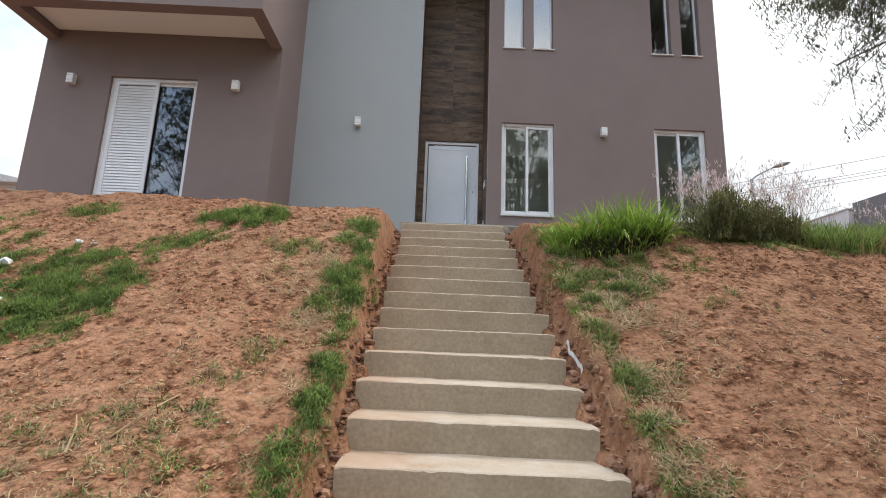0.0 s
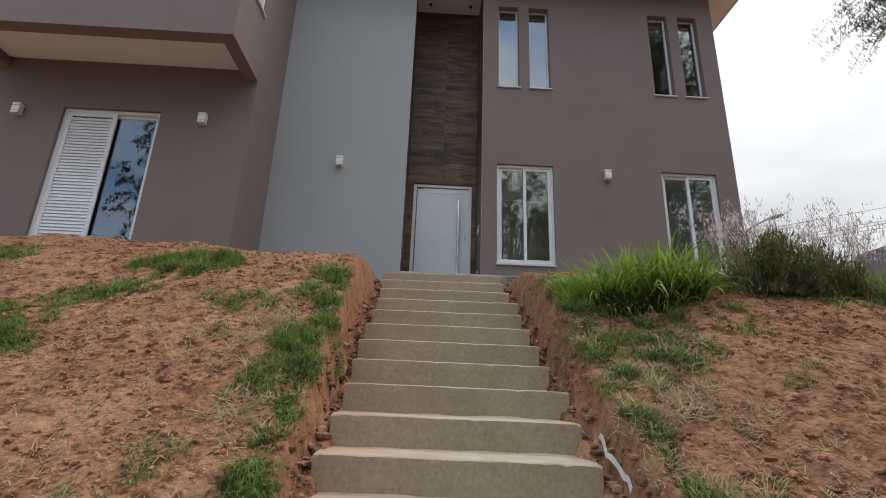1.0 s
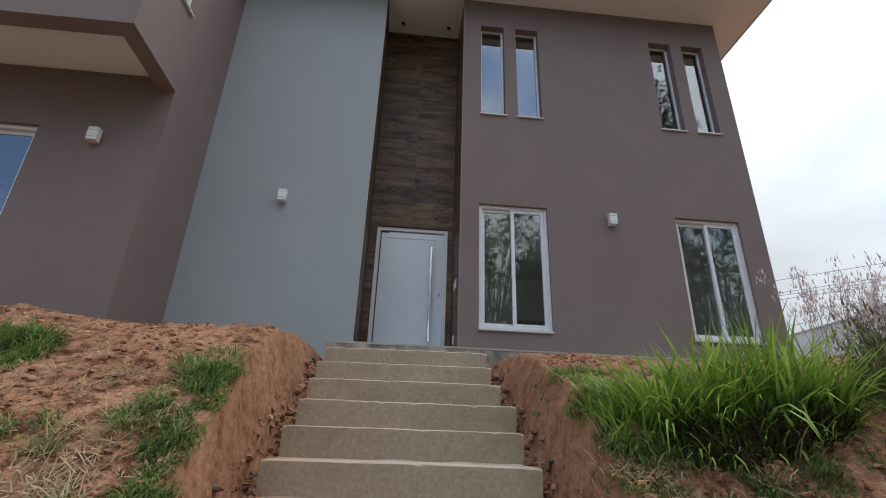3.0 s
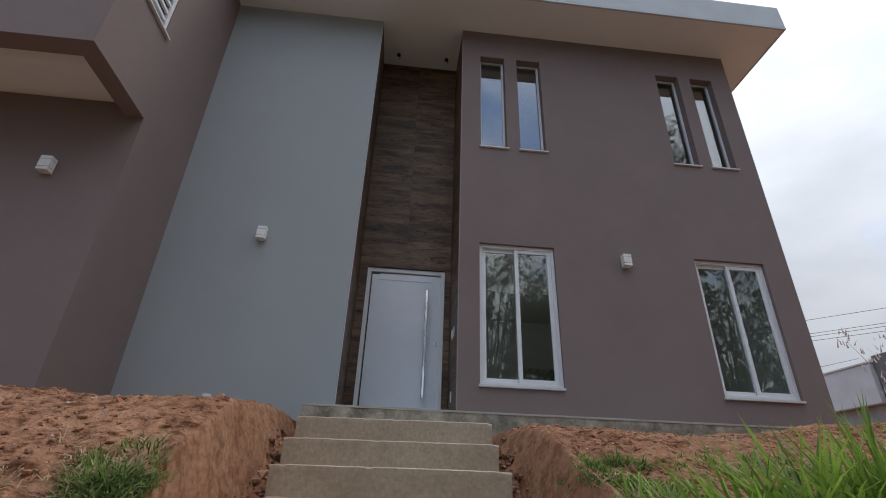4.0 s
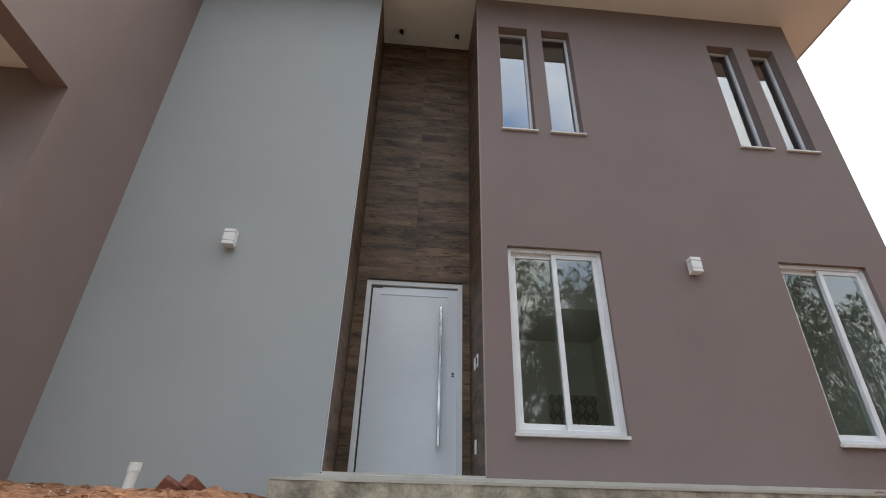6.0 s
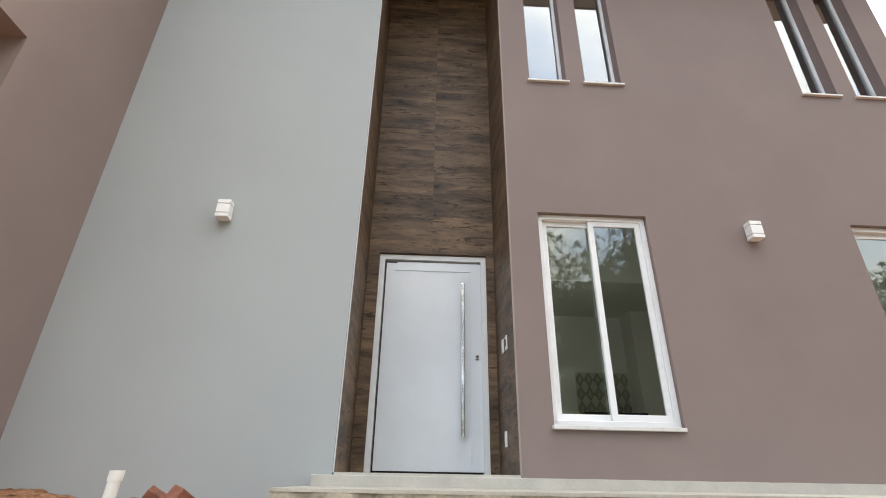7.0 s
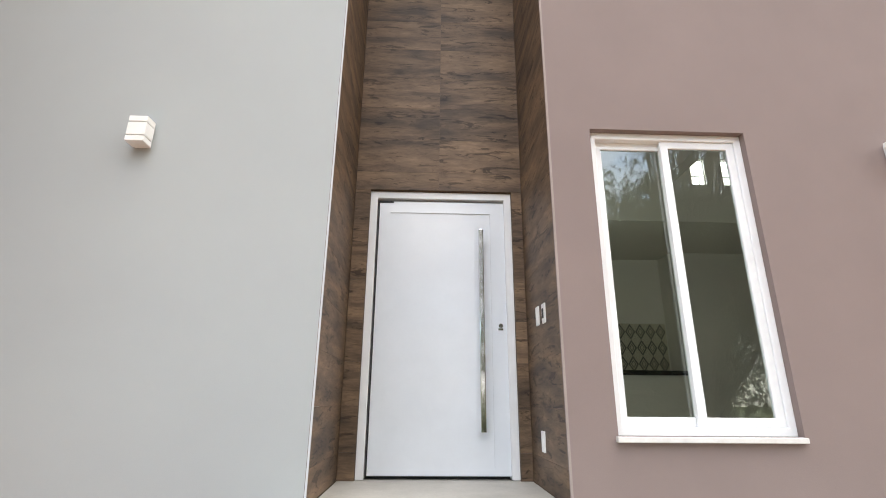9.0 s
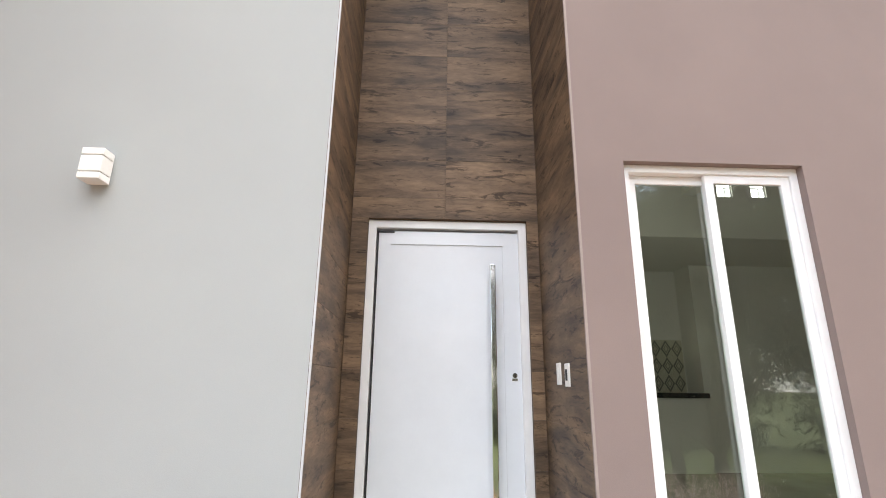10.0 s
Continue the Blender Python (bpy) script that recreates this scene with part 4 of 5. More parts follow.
THIN = [(-1.29, 4.6, 0.5, 0.4), (-1.08, 3.89, 0.5, 0.7), (-1.14, 3.52, 0.5, 0.7), (-2.0, 3.99, 0.6, 0.6), (-1.22, 5.0, 0.35, 0.5), (-1.69, 4.23, 0.5, 0.6), (-1.62, 3.52, 0.7, 0.7), (-2.5, 4.18, 0.7, 0.5), (2.2, 3.89, 0.7, 0.12), (1.8, 5.13, 0.4, 0.2), (2.4, 5.32, 0.3, 0.25)]
pts = scatter(THIN, 1700, 0.9)
n = len(pts)
me = blades("weeds", pts, rng.uniform(0.02, 0.065, n), rng.uniform(0, 6.28, n), rng.uniform(0.8, 2.2, n), rng.uniform(0.004, 0.008, n), WEED, "", "")
tagged(part("thin_weeds", me, None), "thin olive weeds coming up through the soil", "weeds", kind="stuff")

DRY = [(-1.52, 3.7, 1.2, 0.8), (-1.22, 4.75, 0.8, 0.5), (-2.2, 4.27, 0.9, 0.5), (-0.87, 5.22, 0.3, 1.5), (-0.92, 6.36, 0.35, 1.6), (-1.22, 5.79, 0.6, 0.8), (-2.0, 6.36, 0.9, 0.5), (-3.4, 6.74, 0.9, 0.4), (-2.0, 5.41, 1.0, 0.35),
       (1.28, 3.89, 0.35, 2.2), (1.23, 4.46, 0.25, 2.6), (1.26, 4.94, 0.28, 2.6), (1.28, 5.41, 0.3, 2.2), (1.33, 5.89, 0.3, 1.5), (1.7, 4.65, 0.5, 0.7), (2.4, 4.27, 0.9, 0.3), (2.8, 5.03, 0.9, 0.2), (1.8, 3.7, 0.7, 0.5), (1.23, 6.74, 0.25, 1.4), (2.2, 7.59, 0.8, 0.5), (3.6, 4.84, 0.9, 0.15)]
pts = scatter(DRY, 2300, 0.8)
n = len(pts)
pts = [(x, y, z + 0.018) for x, y, z in pts]
me = blades("straw", pts, 0.012 + 0.05 * rng.power(0.5, n), rng.uniform(0, 6.28, n), rng.uniform(2.2, 3.2, n), rng.uniform(0.003, 0.007, n), STRAW, "", "", droop=0.08, on_slope=True)
tagged(part("dry_straw", me, None), "pale dry straw strewn over the soil", "straw", kind="stuff")

# clods and stones, as many small uneven lumps
_ico = bmesh.new()
bmesh.ops.create_icosphere(_ico, subdivisions=1, radius=1.0)
ICO_V = np.array([v.co[:] for v in _ico.verts])
ICO_F = np.array([[v.index for v in f.verts] for f in _ico.faces])
_ico.free()


def lumps(name, places, sizes, mat, flat=0.7):
    n = len(places)
    v = ICO_V[None] * (1 + rng.uniform(-0.35, 0.3, (n, len(ICO_V), 1)))
    v = v * np.stack([rng.uniform(0.7, 1.4, n), rng.uniform(0.7, 1.3, n), rng.uniform(0.4, 0.9, n) * flat / 0.7], 1)[:, None] * np.asarray(sizes)[:, None, None]
    a = rng.uniform(0, 6.28, n)
    c, s = np.cos(a)[:, None], np.sin(a)[:, None]
    v = np.stack([v[..., 0] * c - v[..., 1] * s, v[..., 0] * s + v[..., 1] * c, v[..., 2]], 2) + np.asarray(places)[:, None]
    f = (np.arange(n) * len(ICO_V))[:, None, None] + ICO_F[None]
    me = bpy.data.meshes.new(name)
    me.from_pydata(v.reshape(-1, 3).tolist(), [], f.reshape(-1, 3).tolist())
    me.materials.append(mat)
    return me


def strewn(count, x0, x1, y0, y1, lift=0.3, keep=None):
    out = []
    while len(out) < count:
        x, y = rng.uniform(x0, x1), rng.uniform(y0, y1)
        if STAIR_L - left_gap(y) - 0.03 < x < STAIR_R + right_gap(y) + 0.03 or (keep and not keep(x, y)):
            continue
        out.append((x, y, ground_height(x, y)))
    return out


patchy = lambda x, y: noise.noise(Vector((x * 1.6, y * 1.6, 1))) > -0.2
pl = strewn(13000, -4.8, 4.8, 2.9, 8.6, keep=patchy)
tagged(part("soil_clods", lumps("clods", pl, 0.004 + 0.02 * rng.power(0.35, len(pl)), CLOD), None), "crumbled red soil clods lying on the slope", "soil", kind="stuff")
pl = strewn(3000, -4.6, 4.6, 2.9, 8.6, keep=lambda x, y: patchy(x, y) and (x < 1 or y < 7 or rng.uniform() < 0.25))
tagged(part("large_clods", lumps("large_clods", pl, 0.007 + 0.021 * rng.power(0.3, len(pl)), CLOD), None), "lumps of red soil thrown up on the slope", "soil", kind="stuff")
pl = strewn(900, -4.5, 4.5, 2.9, 9.2)
tagged(part("pebbles", lumps("pebbles", pl, rng.uniform(0.004, 0.011, len(pl)), STONE), None), "small pale pebbles and chips in the soil", "pebbles", kind="stuff")
pl = []
for _ in range(2000):
    y = rng.uniform(3.2, 8.5)
    left = rng.uniform() < 0.5
    u = rng.uniform() ** 1.4 * (0.75 if y < 6 else 0.5)
    x = STAIR_L - 0.012 - u * left_gap(y) if left else STAIR_R + 0.012 + u * right_gap(y)
    pl.append((x, y, ground_height(x, y) + rng.uniform(-0.005, 0.025)))
tagged(part("trench_rubble", lumps("rubble", pl, 0.005 + 0.036 * rng.power(0.3, len(pl)), RUBBLE), None), "broken soil and concrete rubble in the stair trench", "rubble", kind="stuff")

# ---- tall grass clump and weed bush at the top of the bank ----
def fountain(cx, cy, rx, ry, count, l0, l1, lean0, lean1, w0, w1):
    a, d = rng.uniform(0, 6.28, count), np.sqrt(rng.uniform(0, 1, count))
    x, y = cx + rx * d * np.cos(a), cy + ry * d * np.sin(a)
    z = np.array([ground_height(float(p), float(q)) for p, q in zip(x, y)]) - 0.02
    heading = a + rng.normal(0, 0.9, count)
    lean = rng.uniform(lean0, lean1, count) * (0.4 + 0.6 * d)
    return np.stack([x, y, z], 1), rng.uniform(l0, l1, count), heading, lean, rng.uniform(w0, w1, count)


def clump(name, rows, mat, dead, label, category):
    t = thing(name, (rows[0][0], rows[0][1], ground_height(rows[0][0], rows[0][1])), label, category)
    for r in rows:
        tagged(part("foliage", blades("foliage", *fountain(*r), mat, "", "", segments=5, droop=1.2), None, t), kind="stuff")
    if dead:
        tagged(part("dead_foliage", blades("dead_foliage", *fountain(*dead), STRAW, "", "", segments=4), None, t, "dry pale blades"), kind="stuff")
    return t


# near-black blades, added to draw the shade inside the clump's base
BASE_SHADE = material("base_shade_blade", (0.07, 0.06, 0.03), 0.9, vary=0.2, scale=5, second=(0.04, 0.04, 0.02), bump=0.0, island=0.4, spec=0.1)
t = clump("tall_grass_clump", [(1.48, 6.32, 0.16, 0.14, 200, 0.2, 0.48, 0.3, 1.6, 0.01, 0.019), (1.7, 6.26, 0.17, 0.13, 300, 0.24, 0.58, 0.25, 1.5, 0.011, 0.022), (1.96, 6.22, 0.18, 0.13, 330, 0.24, 0.62, 0.25, 1.5, 0.011, 0.022), (2.2, 6.2, 0.16, 0.13, 250, 0.24, 0.58, 0.25, 1.6, 0.011, 0.022), (1.3, 6.42, 0.16, 0.3, 300, 0.1, 0.28, 0.5, 1.7, 0.008, 0.015), (1.85, 6.1, 0.46, 0.1, 260, 0.14, 0.3, 0.8, 1.9, 0.009, 0.017)],
      TALL_GRASS, (1.85, 6.02, 0.5, 0.12, 90, 0.12, 0.3, 1.3, 2.2, 0.005, 0.011), "lush clump of tall bright green grass on the bank", "grass clump")
tagged(part("thatch", blades("thatch", *fountain(1.85, 6.14, 0.46, 0.15, 900, 0.12, 0.26, 0.2, 1.0, 0.01, 0.02), BASE_SHADE, "", "", segments=3), None, t, "dark blades in place of the shade at the base"), kind="stuff")


def dome(cx, cy, rx, ry, rz, count):
    """Leaves through a ragged dome, thicker towards its skin."""
    base, ln, hd, le, wd = [], [], [], [], []
    z0 = ground_height(cx, cy) - 0.05
    while len(base) < count:
        q = rng.normal(0, 1, 3)
        q[2] = abs(q[2])
        q = q / np.linalg.norm(q) * rng.uniform(0.25, 1) ** 0.5
        lim = 0.85 + 0.85 * noise.noise(Vector((q[0] * 2.4 + cx, q[1] * 2.4, q[2] * 2.4))) + 0.2 * noise.noise(Vector((q[0] * 8 + cx, q[1] * 8, q[2] * 8)))
        p = (cx + rx * q[0] * lim, cy + ry * q[1] * lim, z0 + rz * q[2] * lim)
        base.append(p)
        ln.append(rng.uniform(0.03, 0.09))
        hd.append(math.atan2(q[1], q[0]) + rng.normal(0, 0.9))
        le.append(rng.uniform(0.2, 1.7))
        wd.append(rng.uniform(0.007, 0.016))
    return base, ln, hd, le, wd


bush = thing("weed_bush", (3.05, 6.2, ground_height(3.05, 6.2)), "dark weed bush with pink feathery seed plumes", "bush")
for row in ((3.0, 6.32, 0.5, 0.34, 0.55, 11000), (3.55, 6.45, 0.5, 0.3, 0.46, 7500)):
    tagged(part("foliage", blades("foliage", *dome(*row), WEED, "", "", segments=3), None, bush), kind="stuff")
tagged(part("dead_foliage", blades("dead_foliage", *fountain(3.1, 5.85, 0.7, 0.14, 50, 0.12, 0.3, 1.7, 2.3, 0.005, 0.01), STRAW, "", "", segments=4), None, bush, "dry pale blades"), kind="stuff")
clump("grass_clump", [(4.3, 6.3, 0.5, 0.3, 1300, 0.15, 0.34, 0.3, 1.2, 0.006, 0.012), (5.1, 6.5, 0.6, 0.4, 1300, 0.15, 0.34, 0.3, 1.2, 0.006, 0.012)], GRASS, (4.5, 6.1, 0.8, 0.3, 150, 0.15, 0.35, 0.7, 1.4, 0.004, 0.009), "low ragged grass at the edge of the bank", "grass clump")


def plumes(cx, cy, rx, ry, count, l0, l1, seeds):
    stem_v, stem_f, seed_b, seed_l, seed_h, seed_n, seed_w = [], [], [], [], [], [], []
    for _ in range(count):
        a, d = rng.uniform(0, 6.28), math.sqrt(rng.uniform())
        x, y = cx + rx * d * math.cos(a), cy + ry * d * math.sin(a)
        p = Vector((x, y, ground_height(x, y)))
        h, lean, ln = rng.uniform(0, 6.28), rng.uniform(0.05, 0.55), rng.uniform(l0, l1)
        prev = None
        for s in range(7):
            t = s / 6
            ang = lean * (0.4 + 1.6 * t)
            ring = [len(stem_v) + i for i in range(3)]
            r = 0.0028 * (1 - 0.6 * t)
            stem_v += [(p.x + r * math.cos(q), p.y + r * math.sin(q), p.z) for q in (0, 2.1, 4.2)]
            if prev:
                stem_f += [(prev[i], prev[(i + 1) % 3], ring[(i + 1) % 3], ring[i]) for i in range(3)]
            prev = ring
            if t > 0.62:
                for _ in range(seeds):
                    q = p + Vector((rng.normal(0, 0.022), rng.normal(0, 0.022), rng.uniform(-0.05, 0.05)))
                    seed_b.append(q[:])
                    seed_l.append(rng.uniform(0.02, 0.05))
                    seed_h.append(rng.uniform(0, 6.28))
                    seed_n.append(rng.uniform(0.2, 1.5))
                    seed_w.append(rng.uniform(0.006, 0.013))
            p = p + Vector((math.cos(h) * math.sin(ang), math.sin(h) * math.sin(ang), math.cos(ang))) * (ln / 6)
    me = bpy.data.meshes.new("stems")
    me.from_pydata(stem_v, [], stem_f)
    me.materials.append(STRAW)
    return me, blades("plumes", seed_b, seed_l, seed_h, seed_n, seed_w, PLUME, "", "", segments=1)


for row in ((2.95, 6.55, 0.4, 0.22, 34, 0.62, 0.82, 15), (3.7, 6.45, 0.5, 0.28, 62, 0.6, 0.86, 10)):
    a, b = plumes(*row)
    tagged(part("stem_mass", a, None, bush), kind="stuff")
    tagged(part("seed_plume", b, None, bush, "pinkish feathery seed heads"), kind="stuff")
RIDGE = material("ridge_grass", (0.25, 0.33, 0.09), 0.6, vary=0.2, scale=4, second=(0.14, 0.18, 0.055), bump=0.0, island=0.4, through_light=0.4, spec=0.3)
clump("ridge_grass", [(x, 6.55 + 0.05 * x, 0.34, 0.22, 330, 0.12, 0.3, 0.5, 1.7, 0.007, 0.014) for x in (3.5, 4.05, 4.6, 5.2, 5.8)], RIDGE, (4.4, 6.7, 1.2, 0.2, 160, 0.12, 0.3, 0.8, 2.0, 0.004, 0.008), "ragged green grass growing along the crest of the bank", "grass")
st = thing("seed_stalks", (4.8, 6.8, ground_height(4.8, 6.8)), "sparse tall dry grass stalks with seed heads", "weeds")
for row in ((4.8, 6.8, 0.9, 0.3, 40, 0.35, 0.55, 4),):
    a, b = plumes(*row)
    tagged(part("stem_mass", a, None, st), kind="stuff")
    tagged(part("seed_plume", b, None, st), kind="stuff")

# ---- litter, pipe and brick pieces ----
def strip(points, width, mat, name, label, category):
    bm = bmesh.new()
    rows = []
    for i, (x, y, z, tilt) in enumerate(points):
        w = width * (0.6 + 0.5 * abs(math.sin(i * 1.9 + 0.6)))
        rows.append([bm.verts.new((x - w / 2, y, z - tilt)), bm.verts.new((x + w / 2, y, z + tilt))])
    for a, b in zip(rows, rows[1:]):
        bm.faces.new([a[0], a[1], b[1], b[0]])
    bmesh.ops.solidify(bm, geom=bm.faces[:], thickness=0.003)
    tagged(part(name, bm, mat), label, category)


strip([(1.0 + 0.012 * math.sin(i), 4.76 + 0.052 * i, stair_line(4.76 + 0.052 * i) + 0.035 + 0.014 * math.sin(i * 2.2), 0.013) for i in range(9)], 0.014, PLASTIC, "plastic_scrap", "torn strip of white plastic in the trench beside the stair", "litter")
for lx, ly, ls in ((-4.11, 6.0, 0.06), (-3.66, 5.45, 0.055), (-3.68, 6.31, 0.04), (-3.5, 6.28, 0.025)):
    me = lumps("litter", [(lx, ly, ground_height(lx, ly) + 0.03)], [ls], PLASTIC)
    tagged(part("litter_scrap", me, None), "crumpled white scrap lying on the grass", "litter", "scraps on the lawn")
px, py = -1.57, 9.38
pz = ground_height(px, py)
pt = thing("pipe_stub", (px, py, pz), "white plastic pipe stub sticking up from the soil", "pipe")
bm = bmesh.new()
prof = []
for r, zz in ((0.034, pz - 0.1), (0.034, 3.72), (0.04, 3.72), (0.04, 3.775), (0.032, 3.775), (0.032, 3.65)):
    prof.append([bm.verts.new((px + r * math.cos(q * math.pi / 9) + 0.05 * (zz - pz), py + r * math.sin(q * math.pi / 9), zz)) for q in range(18)])
for a, b in zip(prof, prof[1:]):
    for q in range(18):
        bm.faces.new([a[q], a[(q + 1) % 18], b[(q + 1) % 18], b[q]])
part("tube", bm, PVC, pt, smooth=False)
for bx, by, br in ((-1.25, 9.3, 20), (-1.11, 9.28, 60)):
    bm = bmesh.new()
    bz = ground_height(bx, by)
    box(bm, -0.09, 0.09, -0.05, 0.05, -0.04, 0.04, bevel=0.008, turn=Matrix.Translation((bx, by, bz + 0.012)) @ pose(0, 0, 0, 14, 30, br))
    tagged(part("brick_fragment", bm, BRICK), "broken red brick half buried in the soil heap", "brick", "brick pieces by the wall")
for bx, by, h, ln in ((-2.66, 6.83, 0.6, 0.34), (-1.61, 3.93, 1.2, 0.4), (-1.75, 3.85, 2.1, 0.3)):
    bm = bmesh.new()
    a = Vector((bx, by, ground_height(bx, by) + 0.012))
    ex, ey = bx + ln * math.cos(h), by + ln * math.sin(h)
    b = Vector((ex, ey, ground_height(ex, ey) + 0.02))
    m = (a + b) / 2 + Vector((0.02, 0, 0.03))
    rod(bm, a, m, 0.006, 0.005, 6)
    rod(bm, m, b, 0.005, 0.003, 6)
    tagged(part("dry_twig", bm, STRAW), "pale dry twig lying on the soil", "twig", "twigs on the slope")

# ---- trees ----
def limb(bm, pts, r0, r1, n=7):
    prev = None
    for i, p in enumerate(pts):
        r = r0 + (r1 - r0) * i / (len(pts) - 1)
        d = (pts[min(i + 1, len(pts) - 1)] - pts[max(i - 1, 0)]).normalized()
        q = d.to_track_quat("Z", "Y")
        ring = [bm.verts.new(p + q @ Vector((r * math.cos(k * 6.283 / n), r * math.sin(k * 6.283 / n), 0))) for k in range(n)]
        if prev:
            for k in range(n):
                bm.faces.new([prev[k], prev[(k + 1) % n], ring[(k + 1) % n], ring[k]])
        prev = ring


def arc(a, b, sag, n=8, wob=0.06):
    a, b = Vector(a), Vector(b)
    return [a.lerp(b, i / n) + Vector((rng.normal(0, wob), rng.normal(0, wob), sag * 4 * (i / n) * (1 - i / n))) * (0 if i in (0,) else 1) for i in range(n + 1)]


def tree(base, fork, sprays, label, girth=0.24, leaf=(0.035, 0.065, 0.009, 0.015), twig=0.3, per=34, thick=14):
    t = thing("tree", base, label, "tree")
    b, f = Vector(base), Vector(fork)
    bm = bmesh.new()
    limb(bm, arc(b - Vector((0, 0, 0.3)), f, 0.0, 8, 0.05), girth, girth * 0.6, 10)
    part("trunk", bm, BARK, t, smooth=True)
    lb, ll, lh, ln, lw = [], [], [], [], []
    bm = bmesh.new()
    for x, y, z, size, big in sprays:
        tip = Vector((x, y, z))
        line = arc(f + Vector((0, 0, rng.uniform(-0.4, 0.5))), tip, 0.5, 7, 0.07)
        limb(bm, line, girth * 0.14, 0.006, 5)
        for _ in range(int(thick * size)):
            s = tip + Vector(np.clip((rng.normal(0, 1.0), rng.normal(0, 1.0), rng.normal(0.1, 0.7)), -1.4, 1.4)) * twig * min(1.6, size)
            h0 = rng.uniform(0, 6.28)
            e = s + Vector((math.cos(h0) * 0.9, math.sin(h0) * 0.9, -rng.uniform(0.3, 1.1))) * twig
            limb(bm, [line[-2], s.lerp(line[-2], 0.4) + Vector((0, 0, 0.08)), s, e], 0.005, 0.0015, 3)
            for k in range(int(per / big)):
                q = s.lerp(e, k * big / per) + Vector((rng.normal(0, 0.1), rng.normal(0, 0.1), rng.normal(0, 0.1))) * twig
                lb.append(q[:])
                ll.append(big * rng.uniform(leaf[0], leaf[1]))
                lh.append(h0 + (1.1 if k % 2 else -1.1) + rng.normal(0, 0.4))
                ln.append(rng.uniform(1.0, 2.1))
                lw.append(big * rng.uniform(leaf[2], leaf[3]))
    tagged(part("branch_mass", bm, BARK, t), kind="stuff")
    part("crown", blades("crown", lb, ll, lh, ln, lw, LEAF, "", "", segments=2, droop=0.3), None, t, "feathery grey-green foliage")
    return t


near = [(2.28, 3.9, 3.93, 0.48), (2.48, 3.95, 3.98, 0.6), (2.78, 4.1, 4.03, 0.66), (2.83, 4.35, 3.76, 0.24), (3.18, 4.3, 3.53, 0.3), (2.63, 3.7, 4.18, 0.72), (3.08, 4.0, 4.18, 0.72), (2.43, 3.6, 4.13, 0.6), (3.38, 4.0, 4.08, 0.66), (2.88, 3.6, 4.13, 0.72), (3.18, 3.7, 3.83, 0.6), (2.33, 3.75, 4.03, 0.6), (2.68, 3.9, 4.03, 0.6),
        (3.7, 5.6, 5.4, 0.4), (3.95, 5.6, 5.35, 0.55), (4.25, 5.7, 5.5, 0.6), (4.1, 5.5, 5.65, 0.6), (4.5, 5.6, 5.4, 0.5)]
far = []
while len(far) < 150:
    q = rng.uniform(-1, 1, 3)
    if 0.25 < q @ q < 1 and q[2] > -0.75 and noise.noise(Vector(q * 3.1) + Vector((1, 5, 2))) > 0.0:
        far.append((6.1 + 2.9 * q[0], 1.8 + 2.2 * q[1], 6.8 + 2.6 * q[2], rng.uniform(0.9, 1.6), 1.9))
far = [s for s in far if s[0] > 1.35 * (s[1] - 0.9) + 0.6]
for _ in range(16):
    far.append((rng.uniform(3.9, 5.6), rng.uniform(1.6, 3.1), rng.uniform(4.2, 6.0), rng.uniform(0.9, 1.5), 1.2))
while len(far) < 320:
    q = rng.uniform(-1, 1, 3)
    if 0.1 < q @ q < 1 and (q[2] > 0.25 or noise.noise(Vector(q * 3.4) + Vector((4, 2, 9))) > 0.08):
        far.append((9.4 + 2.8 * q[0], -0.6 + 2.4 * q[1], 12.6 + 7.2 * q[2], rng.uniform(0.9, 1.6), 3.0))
tree((6.6, 1.6, 0.2), (6.3, 1.9, 3.6), [(*s, 1.0) for s in near] + far, "spreading tree with feathery leaves drooping over the slope", 0.24, (0.024, 0.046, 0.0055, 0.0092), 0.28, 64, 30)
tall = []
while len(tall) < 165:
    q = rng.uniform(-1, 1, 3)
    if 0.1 < q @ q < 1 and q[2] > -0.8 and noise.noise(Vector(q * 2.7) + Vector((3, 1, 7))) > -0.08:
        tall.append((4.5 + 4.2 * q[0], -8.0 + 3.2 * q[1], 10.2 + 6.2 * q[2], rng.uniform(0.7, 1.5), 1.0))
street_tree = tree((4.5, -8.0, 0.2), (4.6, -8.0, 4.6), tall, "tall leafy street tree across from the house", 0.34, (0.12, 0.22, 0.045, 0.08), 0.52, 20, 9)
for tx, ty, tr in ((18.0, -8.5, 80), (11.5, -10.5, 310), (25.0, -9.0, 20), (-3.0, -13.0, 200), (-11.0, -8.0, 130)):
    copy_thing(street_tree, pose(tx, ty, 0.2, 0, 0, tr))
# a lower belt of the same trees farther off, standing down the hill
for i in range(9):
    copy_thing(street_tree, pose(-20 + 6.5 * i, -27 - 3 * math.sin(i * 2.1), -5.4, 0, 0, 40 * i))

# ---- neighbours, poles and wires ----
NB_WALL = material("neighbour_render", (0.62, 0.64, 0.66), 0.85, vary=0.1, scale=1.2, bump=0.1)
NB_DARK = material("neighbour_sheeting", (0.16, 0.16, 0.17), 0.6, vary=0.15, scale=2, stretch=(1, 6, 1), bump=0.1)
NB_GREY = material("neighbour_block", (0.4, 0.41, 0.41), 0.9, vary=0.2, scale=2, bump=0.3)
NB_ROOF = material("neighbour_roof", (0.5, 0.5, 0.5), 0.7, vary=0.15, scale=2)
nb = thing("neighbour_building", (17.5, 20, 3.6), "pale flat-roofed neighbouring building beyond the slope", "building")
part("wall", boxes((16.3, 24, 15, 24, 3.0, 6.1)), NB_GREY, nb, "grey block wall")
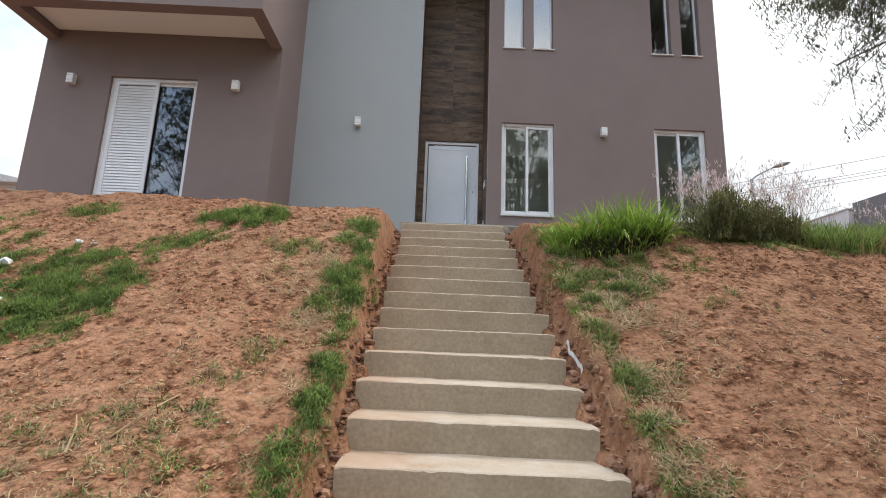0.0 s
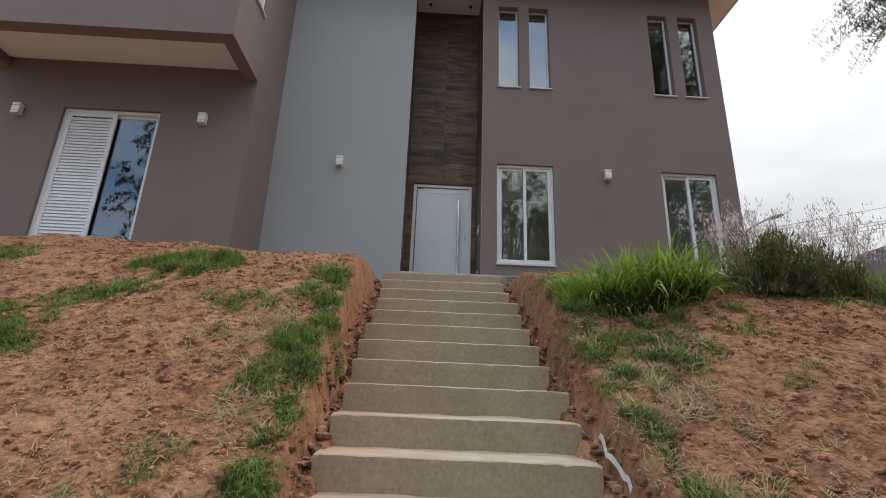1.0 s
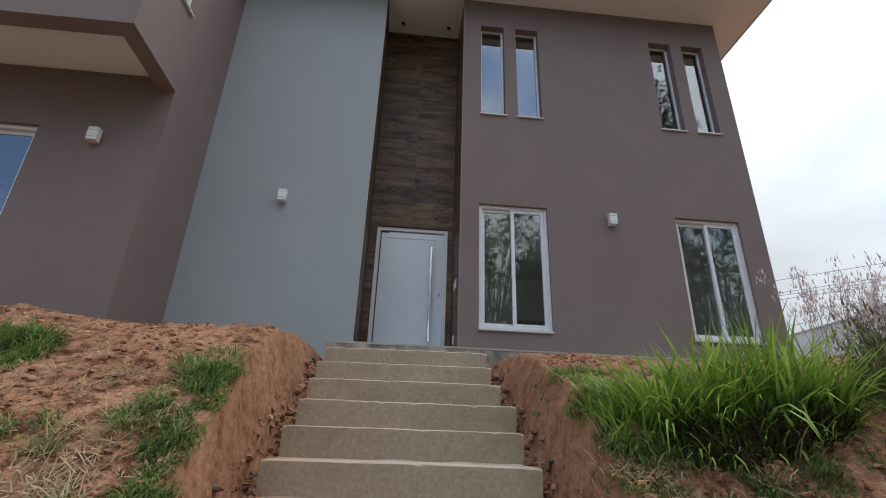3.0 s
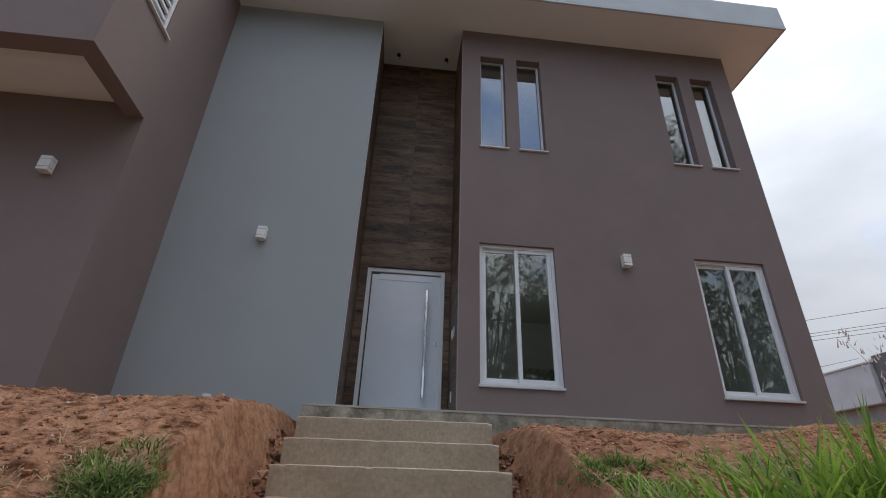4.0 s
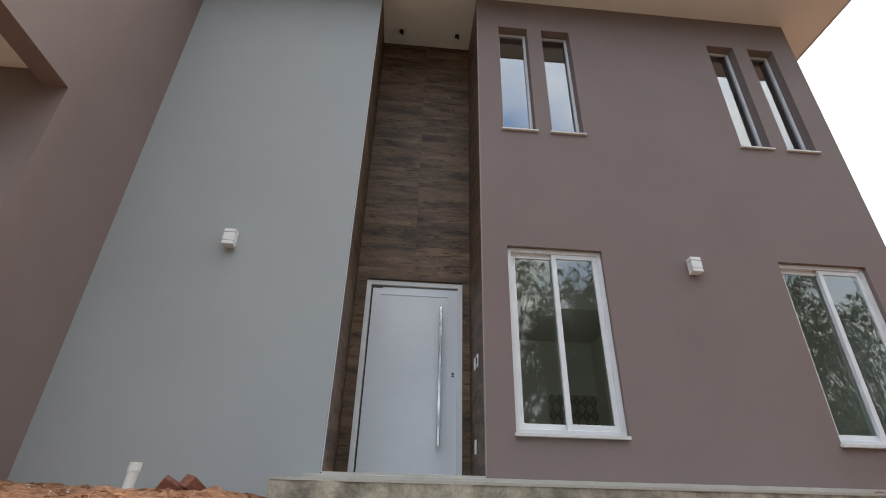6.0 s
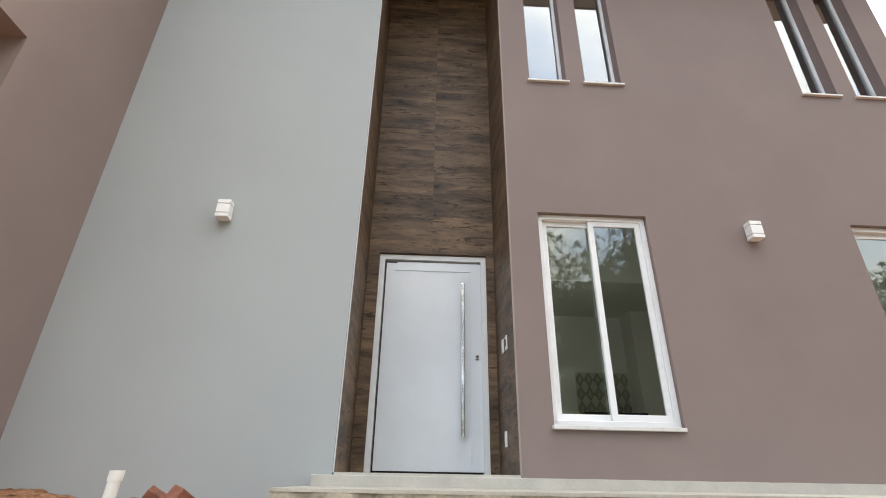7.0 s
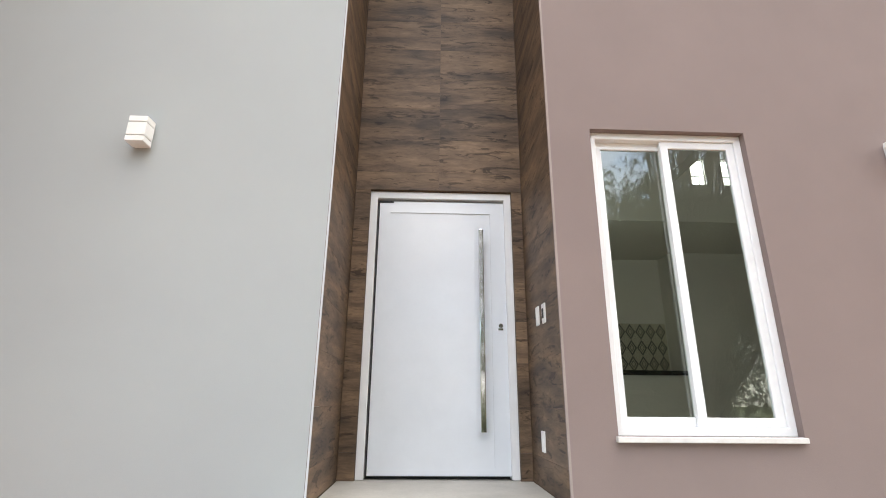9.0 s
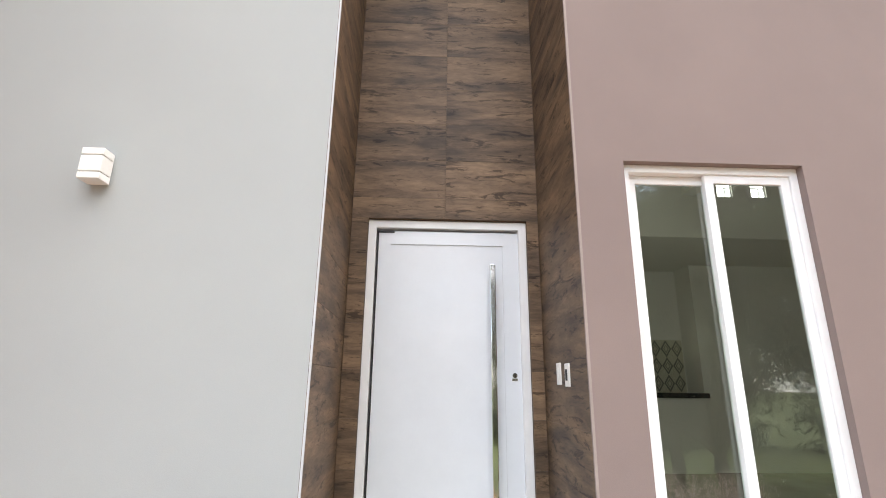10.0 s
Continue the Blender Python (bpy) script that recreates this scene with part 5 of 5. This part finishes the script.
part("wall", boxes((16.0, 24, 19.15, 22.6, 6.12, 7.42), bevel=0.02), NB_WALL, nb, "white parapet wall")
part("roof", boxes((15.96, 24, 19.11, 22.64, 7.42, 7.47)), NB_WALL, nb)
part("wall", boxes((16.15, 24, 15.0, 19.1, 6.1, 7.65)), NB_DARK, nb, "dark ribbed sheeting")
w = part("window", boxes((16.28, 16.32, 20.3, 21.5, 4.7, 5.5)), DARK, nb, "dark window opening")
part("sill", boxes((16.24, 16.32, 20.25, 21.55, 4.64, 4.7)), NB_WALL, w)
nb2 = thing("neighbour_house", (-22, 27, 3.5), "far pale house with a low roof", "house")
part("wall", boxes((-27, -17.9, 22.5, 30, 3.0, 8.1)), NB_WALL, nb2)
bm = bmesh.new()
pr = [(-27.6, 8.05), (-22.4, 9.0), (-17.4, 8.05)]
a = [bm.verts.new((x, 22.0, z)) for x, z in pr]
b = [bm.verts.new((x, 30.5, z)) for x, z in pr]
for i in range(2):
    bm.faces.new([a[i], a[i + 1], b[i + 1], b[i]])
bm.faces.new(a)
bm.faces.new(b)
bm.faces.new([a[0], b[0], b[2], a[2]])
bmesh.ops.recalc_face_normals(bm, faces=bm.faces[:])
part("roof", bm, NB_ROOF, nb2)
CABLE = material("cable", (0.03, 0.03, 0.032), 0.6, vary=0.05, bump=0.0)


def cable(a, b, sag, r, label):
    bm = bmesh.new()
    a, b = Vector(a), Vector(b)
    limb(bm, [a.lerp(b, i / 24) - Vector((0, 0, sag * 4 * (i / 24) * (1 - i / 24))) for i in range(25)], r, r, 6)
    tagged(part("overhead_cable", bm, CABLE), label, "cable", "overhead cables")


pole = thing("utility_pole", (27.9, 2.0, 0.3), "concrete utility pole carrying the cables", "pole")
bm = bmesh.new()
rod(bm, (27.9, 2.0, 0.0), (27.9, 2.0, 9.6), 0.16, 0.1, 12)
part("shaft", bm, NB_GREY, pole)
part("crossarm", boxes((27.82, 27.98, 1.0, 3.0, 9.0, 9.12)), NB_GREY, pole)
copy_thing(pole, pose(-0.8, 30.7, 0.3))
LAMP_GREY = material("galvanised_steel", (0.3, 0.31, 0.32), 0.5, 0.6, vary=0.1, scale=3, bump=0.0)
lamp = thing("street_lamp", (19.6, 29.7, 3.0), "grey street lamp on a curved steel arm", "street lamp")
bm = bmesh.new()
rod(bm, (19.6, 29.7, 2.8), (19.6, 29.7, 12.5), 0.13, 0.08, 12)
part("post", bm, LAMP_GREY, lamp)
bm = bmesh.new()
for k in range(6):
    a0, a1 = k / 6, (k + 1) / 6
    rod(bm, (19.6 + 0.95 * a0, 29.7 - 1.0 * a0, 12.45 + 0.58 * a0 ** 0.7), (19.6 + 0.95 * a1, 29.7 - 1.0 * a1, 12.45 + 0.58 * a1 ** 0.7), 0.05, n=8)
part("arm", bm, LAMP_GREY, lamp)
bm = bmesh.new()
bmesh.ops.create_uvsphere(bm, u_segments=14, v_segments=8, radius=1.0, matrix=Matrix.Translation((20.72, 28.52, 13.05)) @ pose(0, 0, 0, 0, -8, -46) @ Matrix.Diagonal((0.46, 0.2, 0.12, 1)))
part("lamp_head", bm, LAMP_GREY, lamp, smooth=True)
for dz in (8.06, 7.64, 7.55, 7.42):
    cable((-0.8, 30.7, dz + 0.2), (27.9, 2.0, dz + 0.6), 0.35, 0.0065, "black overhead cable slung between poles")
cable((8, 27.5, 7.9), (16.2, 19.6, 7.7), 0.5, 0.0065, "thin service cable running to the neighbouring building")

# unseen grey sheet, added so that less red light bounces to the eaves
BOUNCE_GREY = material("bounce_sheet", (0.26, 0.255, 0.25), 0.9, vary=0.2, scale=2, bump=0.3, bump_scale=40, second=(0.2, 0.197, 0.19))
tagged(part("road", boxes((-80, 80, -6.5, -0.4, 0.1, 0.36)), BOUNCE_GREY), "unseen grey sheet at the foot of the slope, added for its bounced light", "road", kind="structure")
